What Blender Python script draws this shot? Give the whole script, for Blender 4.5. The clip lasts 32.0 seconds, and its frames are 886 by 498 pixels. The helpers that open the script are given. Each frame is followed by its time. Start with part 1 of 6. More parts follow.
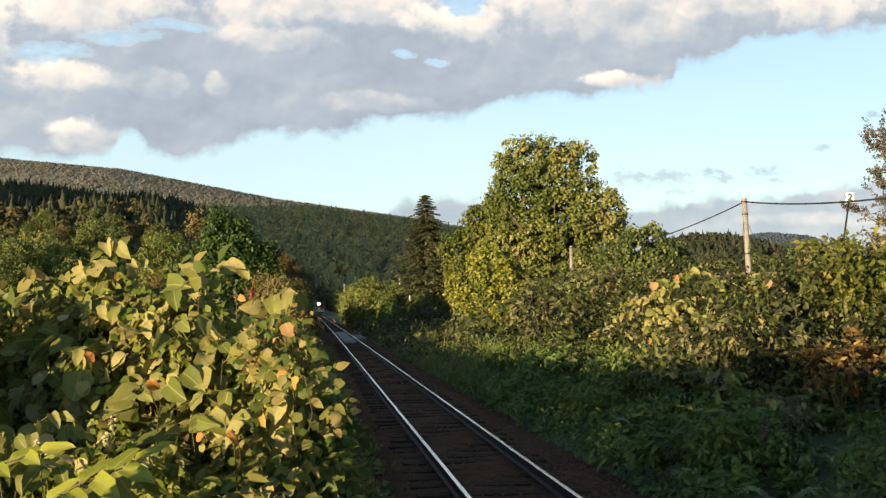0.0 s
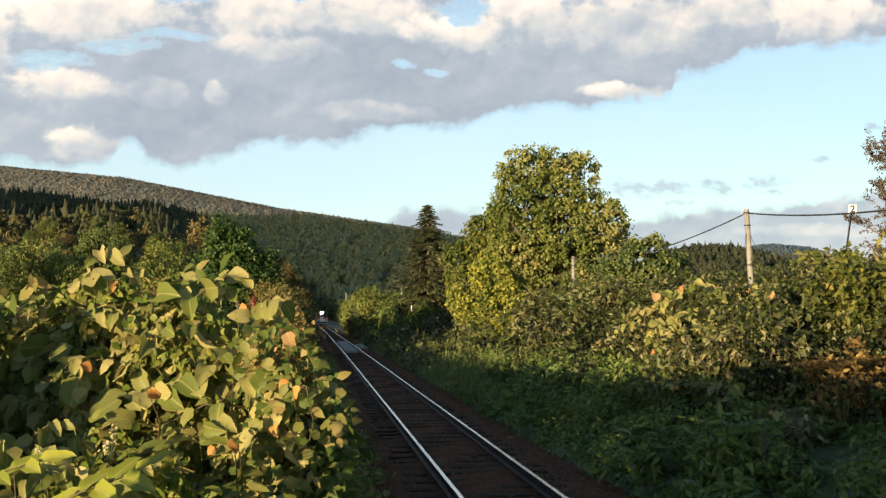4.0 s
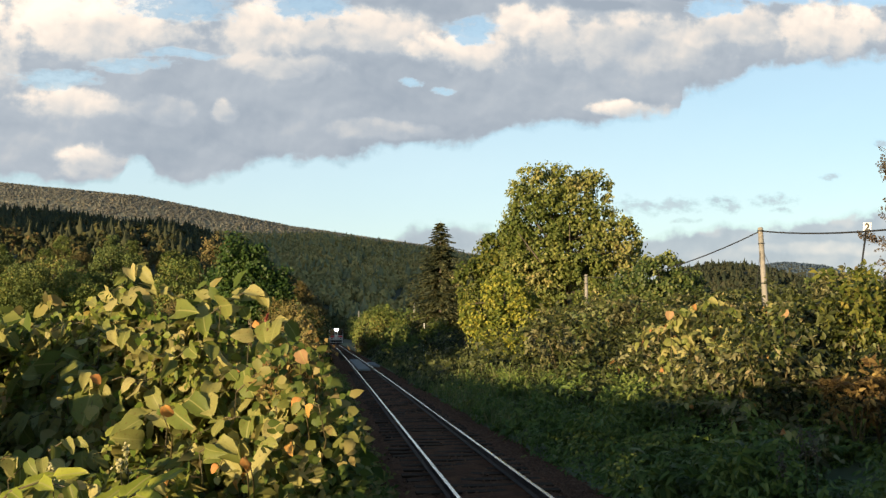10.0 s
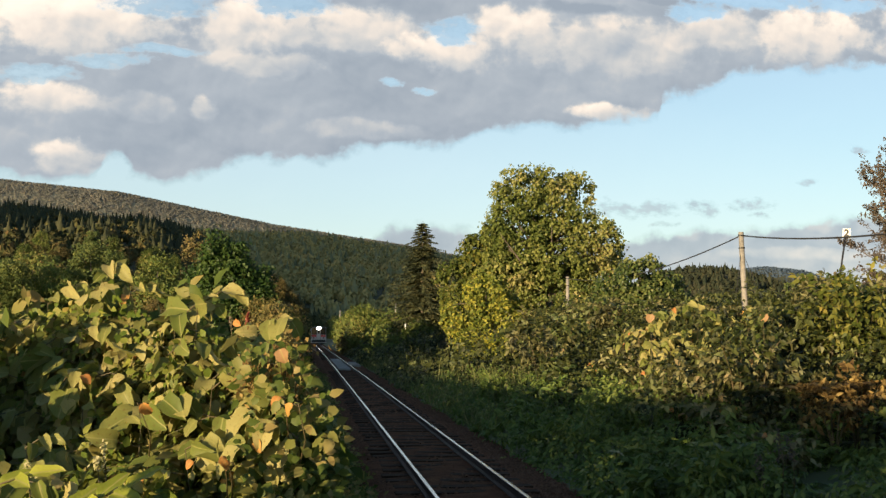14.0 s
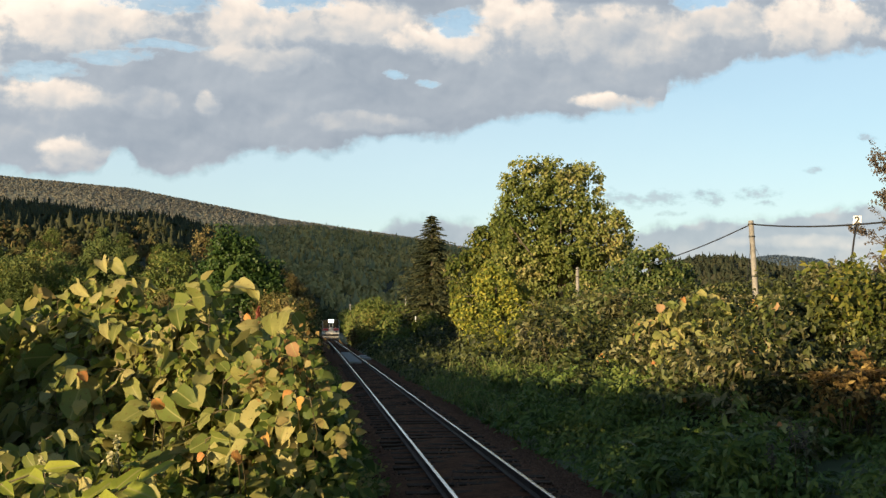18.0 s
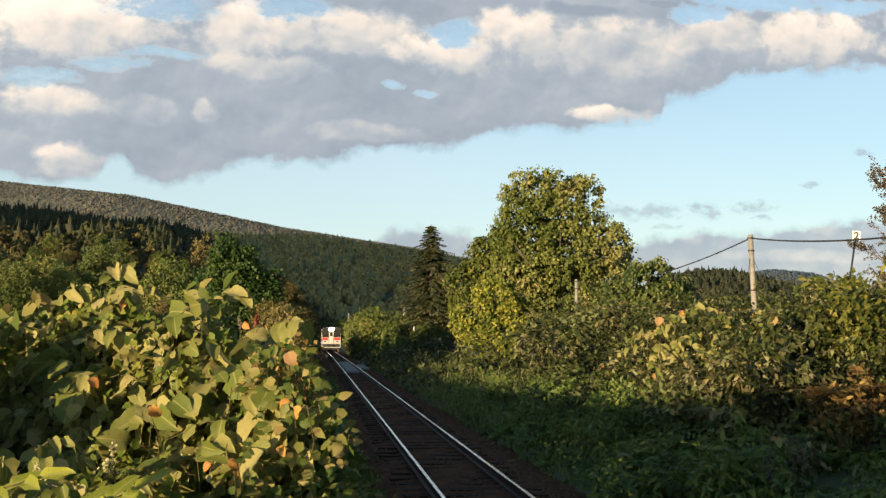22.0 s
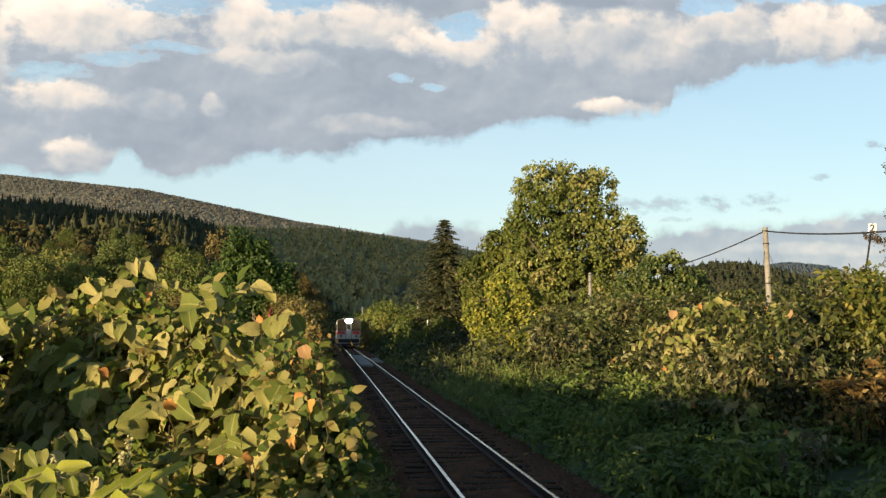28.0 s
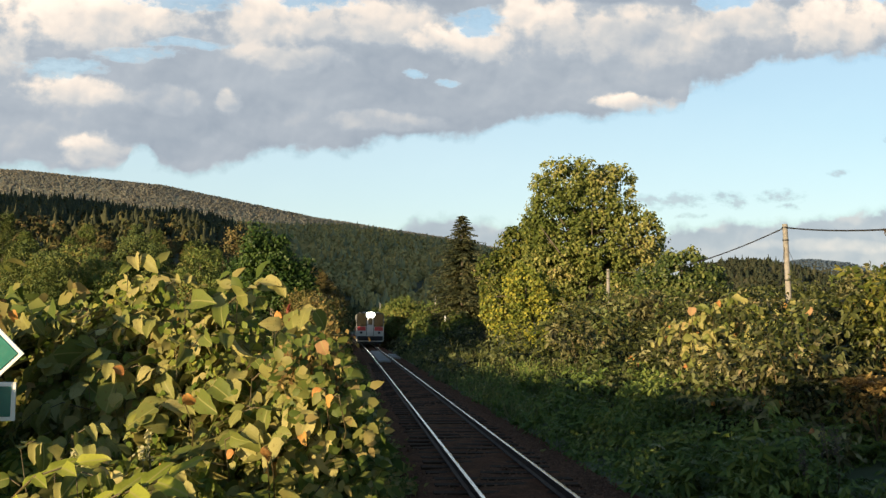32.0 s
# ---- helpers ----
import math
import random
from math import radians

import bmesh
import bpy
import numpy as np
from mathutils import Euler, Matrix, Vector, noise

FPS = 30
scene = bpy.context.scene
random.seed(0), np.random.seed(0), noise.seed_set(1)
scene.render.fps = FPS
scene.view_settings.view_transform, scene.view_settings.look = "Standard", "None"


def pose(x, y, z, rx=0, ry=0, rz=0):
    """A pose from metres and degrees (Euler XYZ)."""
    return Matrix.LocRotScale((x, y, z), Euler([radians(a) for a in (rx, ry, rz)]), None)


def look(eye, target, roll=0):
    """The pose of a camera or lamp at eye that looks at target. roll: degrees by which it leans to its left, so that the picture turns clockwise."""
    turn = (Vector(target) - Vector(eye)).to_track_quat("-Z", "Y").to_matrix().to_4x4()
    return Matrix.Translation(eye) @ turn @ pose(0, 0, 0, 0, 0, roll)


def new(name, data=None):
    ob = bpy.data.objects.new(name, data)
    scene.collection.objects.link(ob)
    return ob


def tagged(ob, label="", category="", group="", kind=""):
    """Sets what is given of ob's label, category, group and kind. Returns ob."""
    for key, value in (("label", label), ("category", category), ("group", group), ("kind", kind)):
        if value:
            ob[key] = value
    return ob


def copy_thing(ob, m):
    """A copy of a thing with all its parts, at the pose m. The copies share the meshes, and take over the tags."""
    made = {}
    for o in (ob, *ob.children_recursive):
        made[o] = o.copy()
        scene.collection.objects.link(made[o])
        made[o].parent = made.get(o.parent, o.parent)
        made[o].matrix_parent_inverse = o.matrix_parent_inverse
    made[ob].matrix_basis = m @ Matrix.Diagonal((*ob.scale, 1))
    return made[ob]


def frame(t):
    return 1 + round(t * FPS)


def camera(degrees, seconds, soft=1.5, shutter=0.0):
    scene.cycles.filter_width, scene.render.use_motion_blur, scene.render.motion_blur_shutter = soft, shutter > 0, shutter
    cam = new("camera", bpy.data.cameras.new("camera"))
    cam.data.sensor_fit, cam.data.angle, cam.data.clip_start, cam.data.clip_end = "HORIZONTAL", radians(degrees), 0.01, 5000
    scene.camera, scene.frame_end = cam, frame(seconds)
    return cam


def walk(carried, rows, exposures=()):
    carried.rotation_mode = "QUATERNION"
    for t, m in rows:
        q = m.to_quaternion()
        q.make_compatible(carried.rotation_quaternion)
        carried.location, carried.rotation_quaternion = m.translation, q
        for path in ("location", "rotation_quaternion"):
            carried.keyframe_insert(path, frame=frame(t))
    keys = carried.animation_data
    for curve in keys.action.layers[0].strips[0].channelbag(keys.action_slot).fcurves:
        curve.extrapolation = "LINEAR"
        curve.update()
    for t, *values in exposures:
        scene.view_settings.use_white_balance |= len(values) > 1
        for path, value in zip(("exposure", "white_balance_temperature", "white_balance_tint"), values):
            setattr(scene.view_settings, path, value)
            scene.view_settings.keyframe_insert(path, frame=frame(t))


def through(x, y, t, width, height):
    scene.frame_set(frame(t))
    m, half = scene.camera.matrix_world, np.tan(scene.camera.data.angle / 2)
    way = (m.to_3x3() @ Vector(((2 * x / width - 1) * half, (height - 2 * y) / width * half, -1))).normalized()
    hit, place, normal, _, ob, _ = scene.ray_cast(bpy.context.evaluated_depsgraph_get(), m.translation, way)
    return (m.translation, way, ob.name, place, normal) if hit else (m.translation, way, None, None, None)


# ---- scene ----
# z = 0 is the top of the rails, y runs along the track, the eye stands beside it
cam = camera(48.27, 32.0, soft=1.4)
PATH = [
    (0, pose(0, 0, 1.98, 93.387, 0.475, -7.403)),
    (0.5, pose(0, 0, 1.98, 93.496, 0.446, -7.357)),
    (1, pose(0, 0, 1.98, 93.504, 0.349, -7.266)),
    (1.5, pose(0, 0, 1.98, 93.439, 0.473, -7.286)),
    (2, pose(0, 0, 1.98, 93.530, 0.566, -7.358)),
    (2.5, pose(0, 0, 1.98, 93.453, 0.365, -7.421)),
    (3, pose(0, 0, 1.98, 93.619, 0.277, -7.534)),
    (3.5, pose(0, 0, 1.98, 93.851, 0.276, -7.348)),
    (5.5, pose(0, 0, 1.98, 94.205, 0.074, -7.353)),
    (6, pose(0, 0, 1.98, 94.493, -0.000, -7.320)),
    (6.5, pose(0, 0, 1.98, 94.558, -0.131, -7.174)),
    (7, pose(0, 0, 1.98, 94.522, -0.068, -6.974)),
    (7.5, pose(0, 0, 1.98, 94.450, 0.111, -6.669)),
    (8, pose(0, 0, 1.98, 94.545, 0.197, -6.555)),
    (8.5, pose(0, 0, 1.98, 94.686, 0.161, -6.364)),
    (9, pose(0, 0, 1.98, 94.711, 0.251, -6.278)),
    (9.5, pose(0, 0, 1.98, 94.822, 0.276, -6.375)),
    (10, pose(0, 0, 1.98, 95.002, 0.116, -6.570)),
    (10.5, pose(0, 0, 1.98, 95.242, 0.156, -6.870)),
    (11, pose(0, 0, 1.98, 95.338, 0.074, -7.070)),
    (11.5, pose(0, 0, 1.98, 95.322, 0.220, -7.185)),
    (12, pose(0, 0, 1.98, 95.310, 0.197, -7.324)),
    (12.5, pose(0, 0, 1.98, 95.281, -0.074, -7.423)),
    (13, pose(0, 0, 1.98, 95.102, -0.656, -7.563)),
    (13.5, pose(0, 0, 1.98, 95.000, -0.757, -7.717)),
    (14, pose(0, 0, 1.98, 95.037, -0.515, -7.660)),
    (14.5, pose(0, 0, 1.98, 95.120, -0.392, -7.583)),
    (16.5, pose(0, 0, 1.98, 94.732, -0.031, -7.088)),
    (17, pose(0, 0, 1.98, 94.737, 0.072, -7.032)),
    (17.5, pose(0, 0, 1.98, 94.605, 0.066, -7.168)),
    (18, pose(0, 0, 1.98, 94.588, 0.120, -7.066)),
    (18.5, pose(0, 0, 1.98, 94.826, 0.050, -7.034)),
    (19, pose(0, 0, 1.98, 94.876, 0.043, -6.937)),
    (19.5, pose(0, 0, 1.98, 95.082, -0.053, -7.051)),
    (20, pose(0, 0, 1.98, 95.231, -0.051, -7.099)),
    (20.5, pose(0, 0, 1.98, 95.265, -0.233, -7.035)),
    (21, pose(0, 0, 1.98, 95.208, -0.140, -7.076)),
    (21.5, pose(0, 0, 1.98, 95.201, -0.327, -7.149)),
    (22, pose(0, 0, 1.98, 95.193, -0.539, -7.165)),
    (22.5, pose(0, 0, 1.98, 95.184, -0.513, -7.113)),
    (23, pose(0, 0, 1.98, 95.159, -0.616, -6.975)),
    (23.5, pose(0, 0, 1.98, 94.857, -0.622, -6.879)),
    (24, pose(0, 0, 1.98, 94.707, -0.619, -6.927)),
    (24.5, pose(0, 0, 1.98, 94.695, -0.659, -6.862)),
    (25, pose(0, 0, 1.98, 94.635, -0.658, -6.745)),
    (25.5, pose(0, 0, 1.98, 94.656, -0.633, -6.734)),
    (27.5, pose(0, 0, 1.98, 94.703, -0.647, -6.462)),
    (28, pose(0, 0, 1.98, 94.811, -0.492, -6.383)),
    (28.5, pose(0, 0, 1.98, 94.836, -0.386, -6.384)),
    (29, pose(0, 0, 1.98, 94.677, -0.559, -6.300)),
    (29.5, pose(0, 0, 1.98, 94.412, -0.601, -6.100)),
    (30, pose(0, 0, 1.98, 94.362, -0.605, -5.867)),
    (30.5, pose(0, 0, 1.98, 94.403, -0.557, -5.649)),
    (31, pose(0, 0, 1.98, 94.515, -0.542, -5.513)),
    (31.5, pose(0, 0, 1.98, 94.541, -0.435, -5.486)),
    (32, pose(0, 0, 1.98, 94.574, -0.678, -5.367)),
]
# the lens opens a little at the start
EXPOSURES = [(0, 0.80), (3, 0.80), (7, 0.66), (10, 0.66), (13, 0.59), (18, 0.58), (25, 0.6), (32, 0.62)]
walk(cam, PATH, EXPOSURES)

# ---- world, sun, exposure ----
SUN_EL, SUN_AZ = 4.7, 45.0      # degrees; the sun stands behind the eye, to its left
TO_SUN = Vector((-math.sin(radians(SUN_AZ)) * math.cos(radians(SUN_EL)),
                 -math.cos(radians(SUN_AZ)) * math.cos(radians(SUN_EL)), math.sin(radians(SUN_EL))))
world = bpy.data.worlds.new("sky")
scene.world = world
world.use_nodes = True
wn = world.node_tree.nodes
sky = wn.new("ShaderNodeTexSky")
sky.sky_type, sky.sun_disc = "NISHITA", False
sky.sun_elevation, sky.sun_rotation = radians(SUN_EL), radians(180 + SUN_AZ)
sky.air_density, sky.dust_density, sky.ozone_density = 1.0, 0.4, 2.1
wn["Background"].inputs["Strength"].default_value = 0.195
world.node_tree.links.new(sky.outputs["Color"], wn["Background"].inputs["Color"])
sun = new("sun", bpy.data.lights.new("sun", "SUN"))
sun.data.energy, sun.data.angle, sun.data.color = 6.7, radians(0.6), (1.0, 0.75, 0.43)
sun.matrix_world = look(TO_SUN * 200, (0, 0, 0))


# ---- materials ----
def material(name):
    m = bpy.data.materials.new(name)
    m.use_nodes = True
    n, l = m.node_tree.nodes, m.node_tree.links
    return m, n, l, n["Principled BSDF"]


def ramp(n, stops):
    r = n.new("ShaderNodeValToRGB")
    while len(r.color_ramp.elements) < len(stops):
        r.color_ramp.elements.new(0.5)
    for e, (p, c) in zip(r.color_ramp.elements, stops):
        e.position, e.color = p, (*c, 1)
    return r


def surface(name, dark, light, scale=8.0, rough=0.8, bump=0.3, metal=0.0, fine=6.0, spread=(0.3, 0.7), spec=0.5):
    """Paint, wood, stone or earth: a broad and a fine noise mix two colours, and the fine one gives relief."""
    m, n, l, b = material(name)
    co = n.new("ShaderNodeTexCoord")
    a, f = n.new("ShaderNodeTexNoise"), n.new("ShaderNodeTexNoise")
    a.inputs["Scale"].default_value, a.inputs["Detail"].default_value = scale, 5
    f.inputs["Scale"].default_value, f.inputs["Detail"].default_value = scale * fine, 4
    mix = n.new("ShaderNodeMath")
    mix.operation = "MULTIPLY_ADD"
    mix.inputs[1].default_value = 0.45
    half = n.new("ShaderNodeMath")
    half.operation = "MULTIPLY"
    half.inputs[1].default_value = 0.55
    for t in (a, f):
        l.new(co.outputs["Object"], t.inputs["Vector"])
    l.new(a.outputs["Fac"], half.inputs[0])
    l.new(f.outputs["Fac"], mix.inputs[0])
    l.new(half.outputs[0], mix.inputs[2])
    r = ramp(n, [(spread[0], dark), (spread[1], light)])
    l.new(mix.outputs[0], r.inputs[0])
    l.new(r.outputs["Color"], b.inputs["Base Color"])
    bp = n.new("ShaderNodeBump")
    bp.inputs["Strength"].default_value, bp.inputs["Distance"].default_value = bump, 0.02
    l.new(f.outputs["Fac"], bp.inputs["Height"])
    l.new(bp.outputs["Normal"], b.inputs["Normal"])
    b.inputs["Roughness"].default_value, b.inputs["Metallic"].default_value = rough, metal
    b.inputs["Specular IOR Level"].default_value = spec
    return m


def foliage(name, stops, through=0.25, rough=0.5, per="island", patch=0.6, blotch=0.0, blend=0.4):
    """Leaves: colour by leaf and by patch of the plant, some light passing through the blade."""
    m, n, l, b = material(name)
    if per == "island":
        pick = n.new("ShaderNodeNewGeometry").outputs["Random Per Island"]
    else:
        pick = n.new("ShaderNodeObjectInfo").outputs["Random"]
    co, noi = n.new("ShaderNodeNewGeometry"), n.new("ShaderNodeTexNoise")
    noi.inputs["Scale"].default_value, noi.inputs["Detail"].default_value = patch, 3
    l.new(co.outputs["Position"], noi.inputs["Vector"])
    s = n.new("ShaderNodeMapRange")
    s.inputs["From Min"].default_value, s.inputs["From Max"].default_value = 0.3, 0.7
    l.new(noi.outputs["Fac"], s.inputs["Value"])
    mx = n.new("ShaderNodeMix")
    mx.inputs["Factor"].default_value = blend
    l.new(pick, mx.inputs["A"])
    l.new(s.outputs["Result"], mx.inputs["B"])
    r = ramp(n, stops)
    l.new(mx.outputs["Result"], r.inputs[0])
    col = r.outputs["Color"]
    if blotch:
        tc, spot = n.new("ShaderNodeTexCoord"), n.new("ShaderNodeTexNoise")
        spot.inputs["Scale"].default_value, spot.inputs["Detail"].default_value = 9.0, 6
        l.new(tc.outputs["Object"], spot.inputs["Vector"])
        dr = ramp(n, [(0.58, (0, 0, 0)), (0.74, (blotch, blotch, blotch))])
        l.new(spot.outputs["Fac"], dr.inputs[0])
        m2 = n.new("ShaderNodeMix")
        m2.data_type = "RGBA"
        l.new(dr.outputs["Color"], m2.inputs["Factor"])
        l.new(col, m2.inputs["A"])
        m2.inputs["B"].default_value = (0.13, 0.07, 0.025, 1)
        col = m2.outputs["Result"]
    if blotch:
        ax, vein = n.new("ShaderNodeSeparateXYZ"), n.new("ShaderNodeMath")
        l.new(tc.outputs["Object"], ax.inputs[0])
        vein.operation = "ABSOLUTE"
        l.new(ax.outputs["X"], vein.inputs[0])
        comb, rib = n.new("ShaderNodeMath"), n.new("ShaderNodeMath")
        comb.operation, rib.operation = "MULTIPLY_ADD", "SINE"
        l.new(vein.outputs[0], comb.inputs[0])
        comb.inputs[1].default_value = -32.0
        scl = n.new("ShaderNodeMath")
        scl.operation = "MULTIPLY"
        scl.inputs[1].default_value = 50.0
        l.new(ax.outputs["Y"], scl.inputs[0])
        l.new(scl.outputs[0], comb.inputs[2])
        l.new(comb.outputs[0], rib.inputs[0])
        mid = ramp(n, [(0.0, (1, 1, 1)), (0.035, (0, 0, 0))])
        l.new(vein.outputs[0], mid.inputs[0])
        m3 = n.new("ShaderNodeMix")
        m3.data_type = "RGBA"
        l.new(mid.outputs["Color"], m3.inputs["Factor"])
        l.new(col, m3.inputs["A"])
        m3.inputs["B"].default_value = (0.30, 0.29, 0.10, 1)
        col = m3.outputs["Result"]
        bp = n.new("ShaderNodeBump")
        bp.inputs["Strength"].default_value, bp.inputs["Distance"].default_value = 0.05, 0.004
        l.new(rib.outputs[0], bp.inputs["Height"])
        l.new(bp.outputs["Normal"], b.inputs["Normal"])
    l.new(col, b.inputs["Base Color"])
    b.inputs["Roughness"].default_value = rough
    b.inputs["Specular IOR Level"].default_value = 0.17
    tr, ms = n.new("ShaderNodeBsdfTranslucent"), n.new("ShaderNodeMixShader")
    l.new(col, tr.inputs["Color"])
    ms.inputs["Fac"].default_value = through
    l.new(b.outputs["BSDF"], ms.inputs[1])
    l.new(tr.outputs["BSDF"], ms.inputs[2])
    l.new(ms.outputs["Shader"], n["Material Output"].inputs["Surface"])
    return m


def glow(name, colour, strength):
    m, n, l, b = material(name)
    b.inputs["Base Color"].default_value = (0.8, 0.8, 0.8, 1)
    b.inputs["Emission Color"].default_value = (*colour, 1)
    b.inputs["Emission Strength"].default_value = strength
    return m


M_KNOT = foliage("knotweed_leaf", [(0.0, (0.07, 0.105, 0.022)), (0.3, (0.14, 0.168, 0.038)), (0.6, (0.275, 0.262, 0.084)), (0.85, (0.40, 0.352, 0.142)), (1.0, (0.40, 0.24, 0.09))], 0.33, 0.5, "object", 0.9, 0.8)
M_RUST = foliage("withered_leaf", [(0.0, (0.36, 0.13, 0.05)), (0.5, (0.42, 0.20, 0.06)), (1.0, (0.50, 0.30, 0.08))], 0.25, 0.6, "object", 0.9, 0.6)
M_VINE = foliage("vine_leaf", [(0.0, (0.045, 0.072, 0.014)), (0.35, (0.09, 0.125, 0.026)), (0.6, (0.195, 0.195, 0.056)), (0.8, (0.29, 0.22, 0.085)), (1.0, (0.30, 0.14, 0.055))], 0.35, 0.5, "island", 1.2)
# leaf hues widened: dark hollows and sunlit clusters are put into this colour
M_BANK = foliage("bank_leaf_with_hollows", [(0.0, (0.006, 0.011, 0.0035)), (0.32, (0.016, 0.024, 0.006)), (0.52, (0.038, 0.045, 0.011)), (0.68, (0.076, 0.088, 0.027)), (0.85, (0.18, 0.198, 0.082)), (1.0, (0.21, 0.14, 0.065))], 0.2, 0.5, "island", 0.75, blend=0.55)
M_LOW = foliage("low_leaf", [(0.0, (0.036, 0.062, 0.013)), (0.5, (0.088, 0.132, 0.027)), (1.0, (0.18, 0.20, 0.048))], 0.12, 0.5, "island", 0.7)
M_GRASS = foliage("grass_blade", [(0.0, (0.045, 0.07, 0.022)), (0.6, (0.12, 0.135, 0.045)), (1.0, (0.30, 0.26, 0.13))], 0.2, 0.6, "island", 0.6)
M_GOLD = foliage("autumn_leaf", [(0.0, (0.040, 0.062, 0.011)), (0.35, (0.090, 0.118, 0.026)), (0.62, (0.185, 0.198, 0.052)), (0.82, (0.32, 0.30, 0.112)), (1.0, (0.25, 0.165, 0.075))], 0.3, 0.5, "island", 0.25, blend=0.55)
M_WILLOW = foliage("willow_leaf", [(0.0, (0.024, 0.040, 0.008)), (0.45, (0.060, 0.082, 0.015)), (0.8, (0.135, 0.143, 0.028)), (1.0, (0.22, 0.175, 0.042))], 0.25, 0.5, "island", 0.4)
M_LIME = foliage("lime_leaf", [(0.0, (0.038, 0.066, 0.010)), (0.5, (0.125, 0.145, 0.022)), (1.0, (0.40, 0.35, 0.052))], 0.22, 0.5, "island", 0.5)
M_GREEN = foliage("green_leaf", [(0.0, (0.011, 0.028, 0.006)), (0.5, (0.023, 0.050, 0.010)), (1.0, (0.066, 0.102, 0.020))], 0.15, 0.5, "island", 0.4)
M_MIXED = foliage("wood_leaf", [(0.0, (0.044, 0.078, 0.018)), (0.5, (0.098, 0.134, 0.031)), (0.85, (0.18, 0.178, 0.05)), (1.0, (0.24, 0.15, 0.065))], 0.12, 0.6, "island", 0.12)
M_OLDGREEN = foliage("dull_leaf", [(0.0, (0.035, 0.056, 0.017)), (0.5, (0.072, 0.10, 0.027)), (1.0, (0.15, 0.158, 0.043))], 0.12, 0.6, "island", 0.15)
M_STRAW = foliage("straw_leaf", [(0.0, (0.05, 0.055, 0.018)), (0.45, (0.14, 0.125, 0.042)), (0.8, (0.29, 0.22, 0.08)), (1.0, (0.28, 0.15, 0.06))], 0.25, 0.6, "island", 0.6)
M_RUSSET = foliage("russet_leaf", [(0.0, (0.045, 0.05, 0.016)), (0.45, (0.10, 0.09, 0.032)), (0.8, (0.18, 0.13, 0.052)), (1.0, (0.20, 0.11, 0.048))], 0.15, 0.6, "island", 0.25)
M_DARKGREEN = foliage("bush_leaf", [(0.0, (0.022, 0.042, 0.011)), (0.5, (0.062, 0.088, 0.024)), (0.85, (0.16, 0.175, 0.055)), (1.0, (0.29, 0.28, 0.10))], 0.2, 0.4, "island", 0.5)
M_NEEDLE = foliage("needle", [(0.0, (0.042, 0.054, 0.028)), (0.6, (0.085, 0.095, 0.045)), (1.0, (0.17, 0.145, 0.065))], 0.12, 0.7, "island", 0.4)
M_PINK = foliage("sparse_leaf", [(0.0, (0.045, 0.042, 0.034)), (0.5, (0.085, 0.072, 0.058)), (0.9, (0.14, 0.105, 0.085)), (1.0, (0.20, 0.16, 0.06))], 0.2, 0.6, "island", 0.5)
# raised far above real foliage, standing for haze over the shaded hill
M_FOREST = foliage("haze_lifted_forest", [(0.0, (0.22, 0.205, 0.088)), (0.5, (0.34, 0.285, 0.115)), (1.0, (0.45, 0.335, 0.13))], 0.0, 0.9, "island", 0.006)
# distance haze is put into these pale greys and the high translucency
M_RIDGE = foliage("hazed_ridge_forest", [(0.0, (0.195, 0.20, 0.175)), (0.5, (0.24, 0.238, 0.206)), (1.0, (0.29, 0.27, 0.225))], 0.55, 0.9, "island", 0.004)
# conifer colour lifted too, in place of haze on those slopes
M_CONIFER = foliage("haze_lifted_conifers", [(0.0, (0.13, 0.14, 0.075)), (0.6, (0.21, 0.20, 0.10)), (1.0, (0.29, 0.255, 0.13))], 0.0, 0.9, "island", 0.01)
M_BARK = surface("bark", (0.05, 0.04, 0.03), (0.17, 0.14, 0.11), 6, 0.9, 0.6)
M_DEAD = foliage("dead_leaf", [(0.0, (0.05, 0.028, 0.010)), (0.5, (0.13, 0.084, 0.028)), (1.0, (0.36, 0.26, 0.09))], 0.2, 0.7, "island", 1.5)
M_STEM = surface("green_stem", (0.045, 0.045, 0.016), (0.11, 0.075, 0.03), 12, 0.6, 0.2)
# near-black sheets seen between leaves; the shade there is put into their colour
M_GAPDARK = surface("gap_dark", (0.012, 0.014, 0.006), (0.035, 0.036, 0.014), 2.5, 0.95, 0.5, spec=0.05)
M_FIELD = surface("meadow", (0.035, 0.05, 0.015), (0.09, 0.10, 0.035), 0.05, 0.95, 0.4, fine=30)
M_HILL = surface("hillside", (0.03, 0.034, 0.015), (0.07, 0.066, 0.03), 0.01, 0.95, 0.3, fine=12)
M_BALLAST = surface("ballast", (0.024, 0.010, 0.005), (0.155, 0.068, 0.036), 5.0, 0.95, 0.8, fine=8, spec=0.05)
M_STONE = surface("ballast_stone", (0.022, 0.011, 0.006), (0.24, 0.12, 0.072), 14.0, 0.95, 0.5, spec=0.1)
M_SLEEPER = surface("tarred_wood", (0.010, 0.0052, 0.003), (0.050, 0.026, 0.015), 3.0, 0.85, 0.6, fine=14, spec=0.1)
M_RAILSIDE = surface("rusty_steel", (0.012, 0.010, 0.013), (0.045, 0.028, 0.024), 10, 0.7, 0.4, metal=0.3)
M_RAILTOP = surface("polished_steel", (0.66, 0.66, 0.68), (0.82, 0.82, 0.84), 6, 0.24, 0.05, metal=1.0)
M_CONCRETE = surface("concrete", (0.16, 0.155, 0.145), (0.30, 0.29, 0.275), 3, 0.9, 0.4)
M_POLE = surface("weathered_pole", (0.125, 0.118, 0.105), (0.32, 0.30, 0.27), 3, 0.85, 0.4)
M_CABLE = surface("black_cable", (0.012, 0.012, 0.013), (0.03, 0.03, 0.03), 20, 0.6, 0.1)
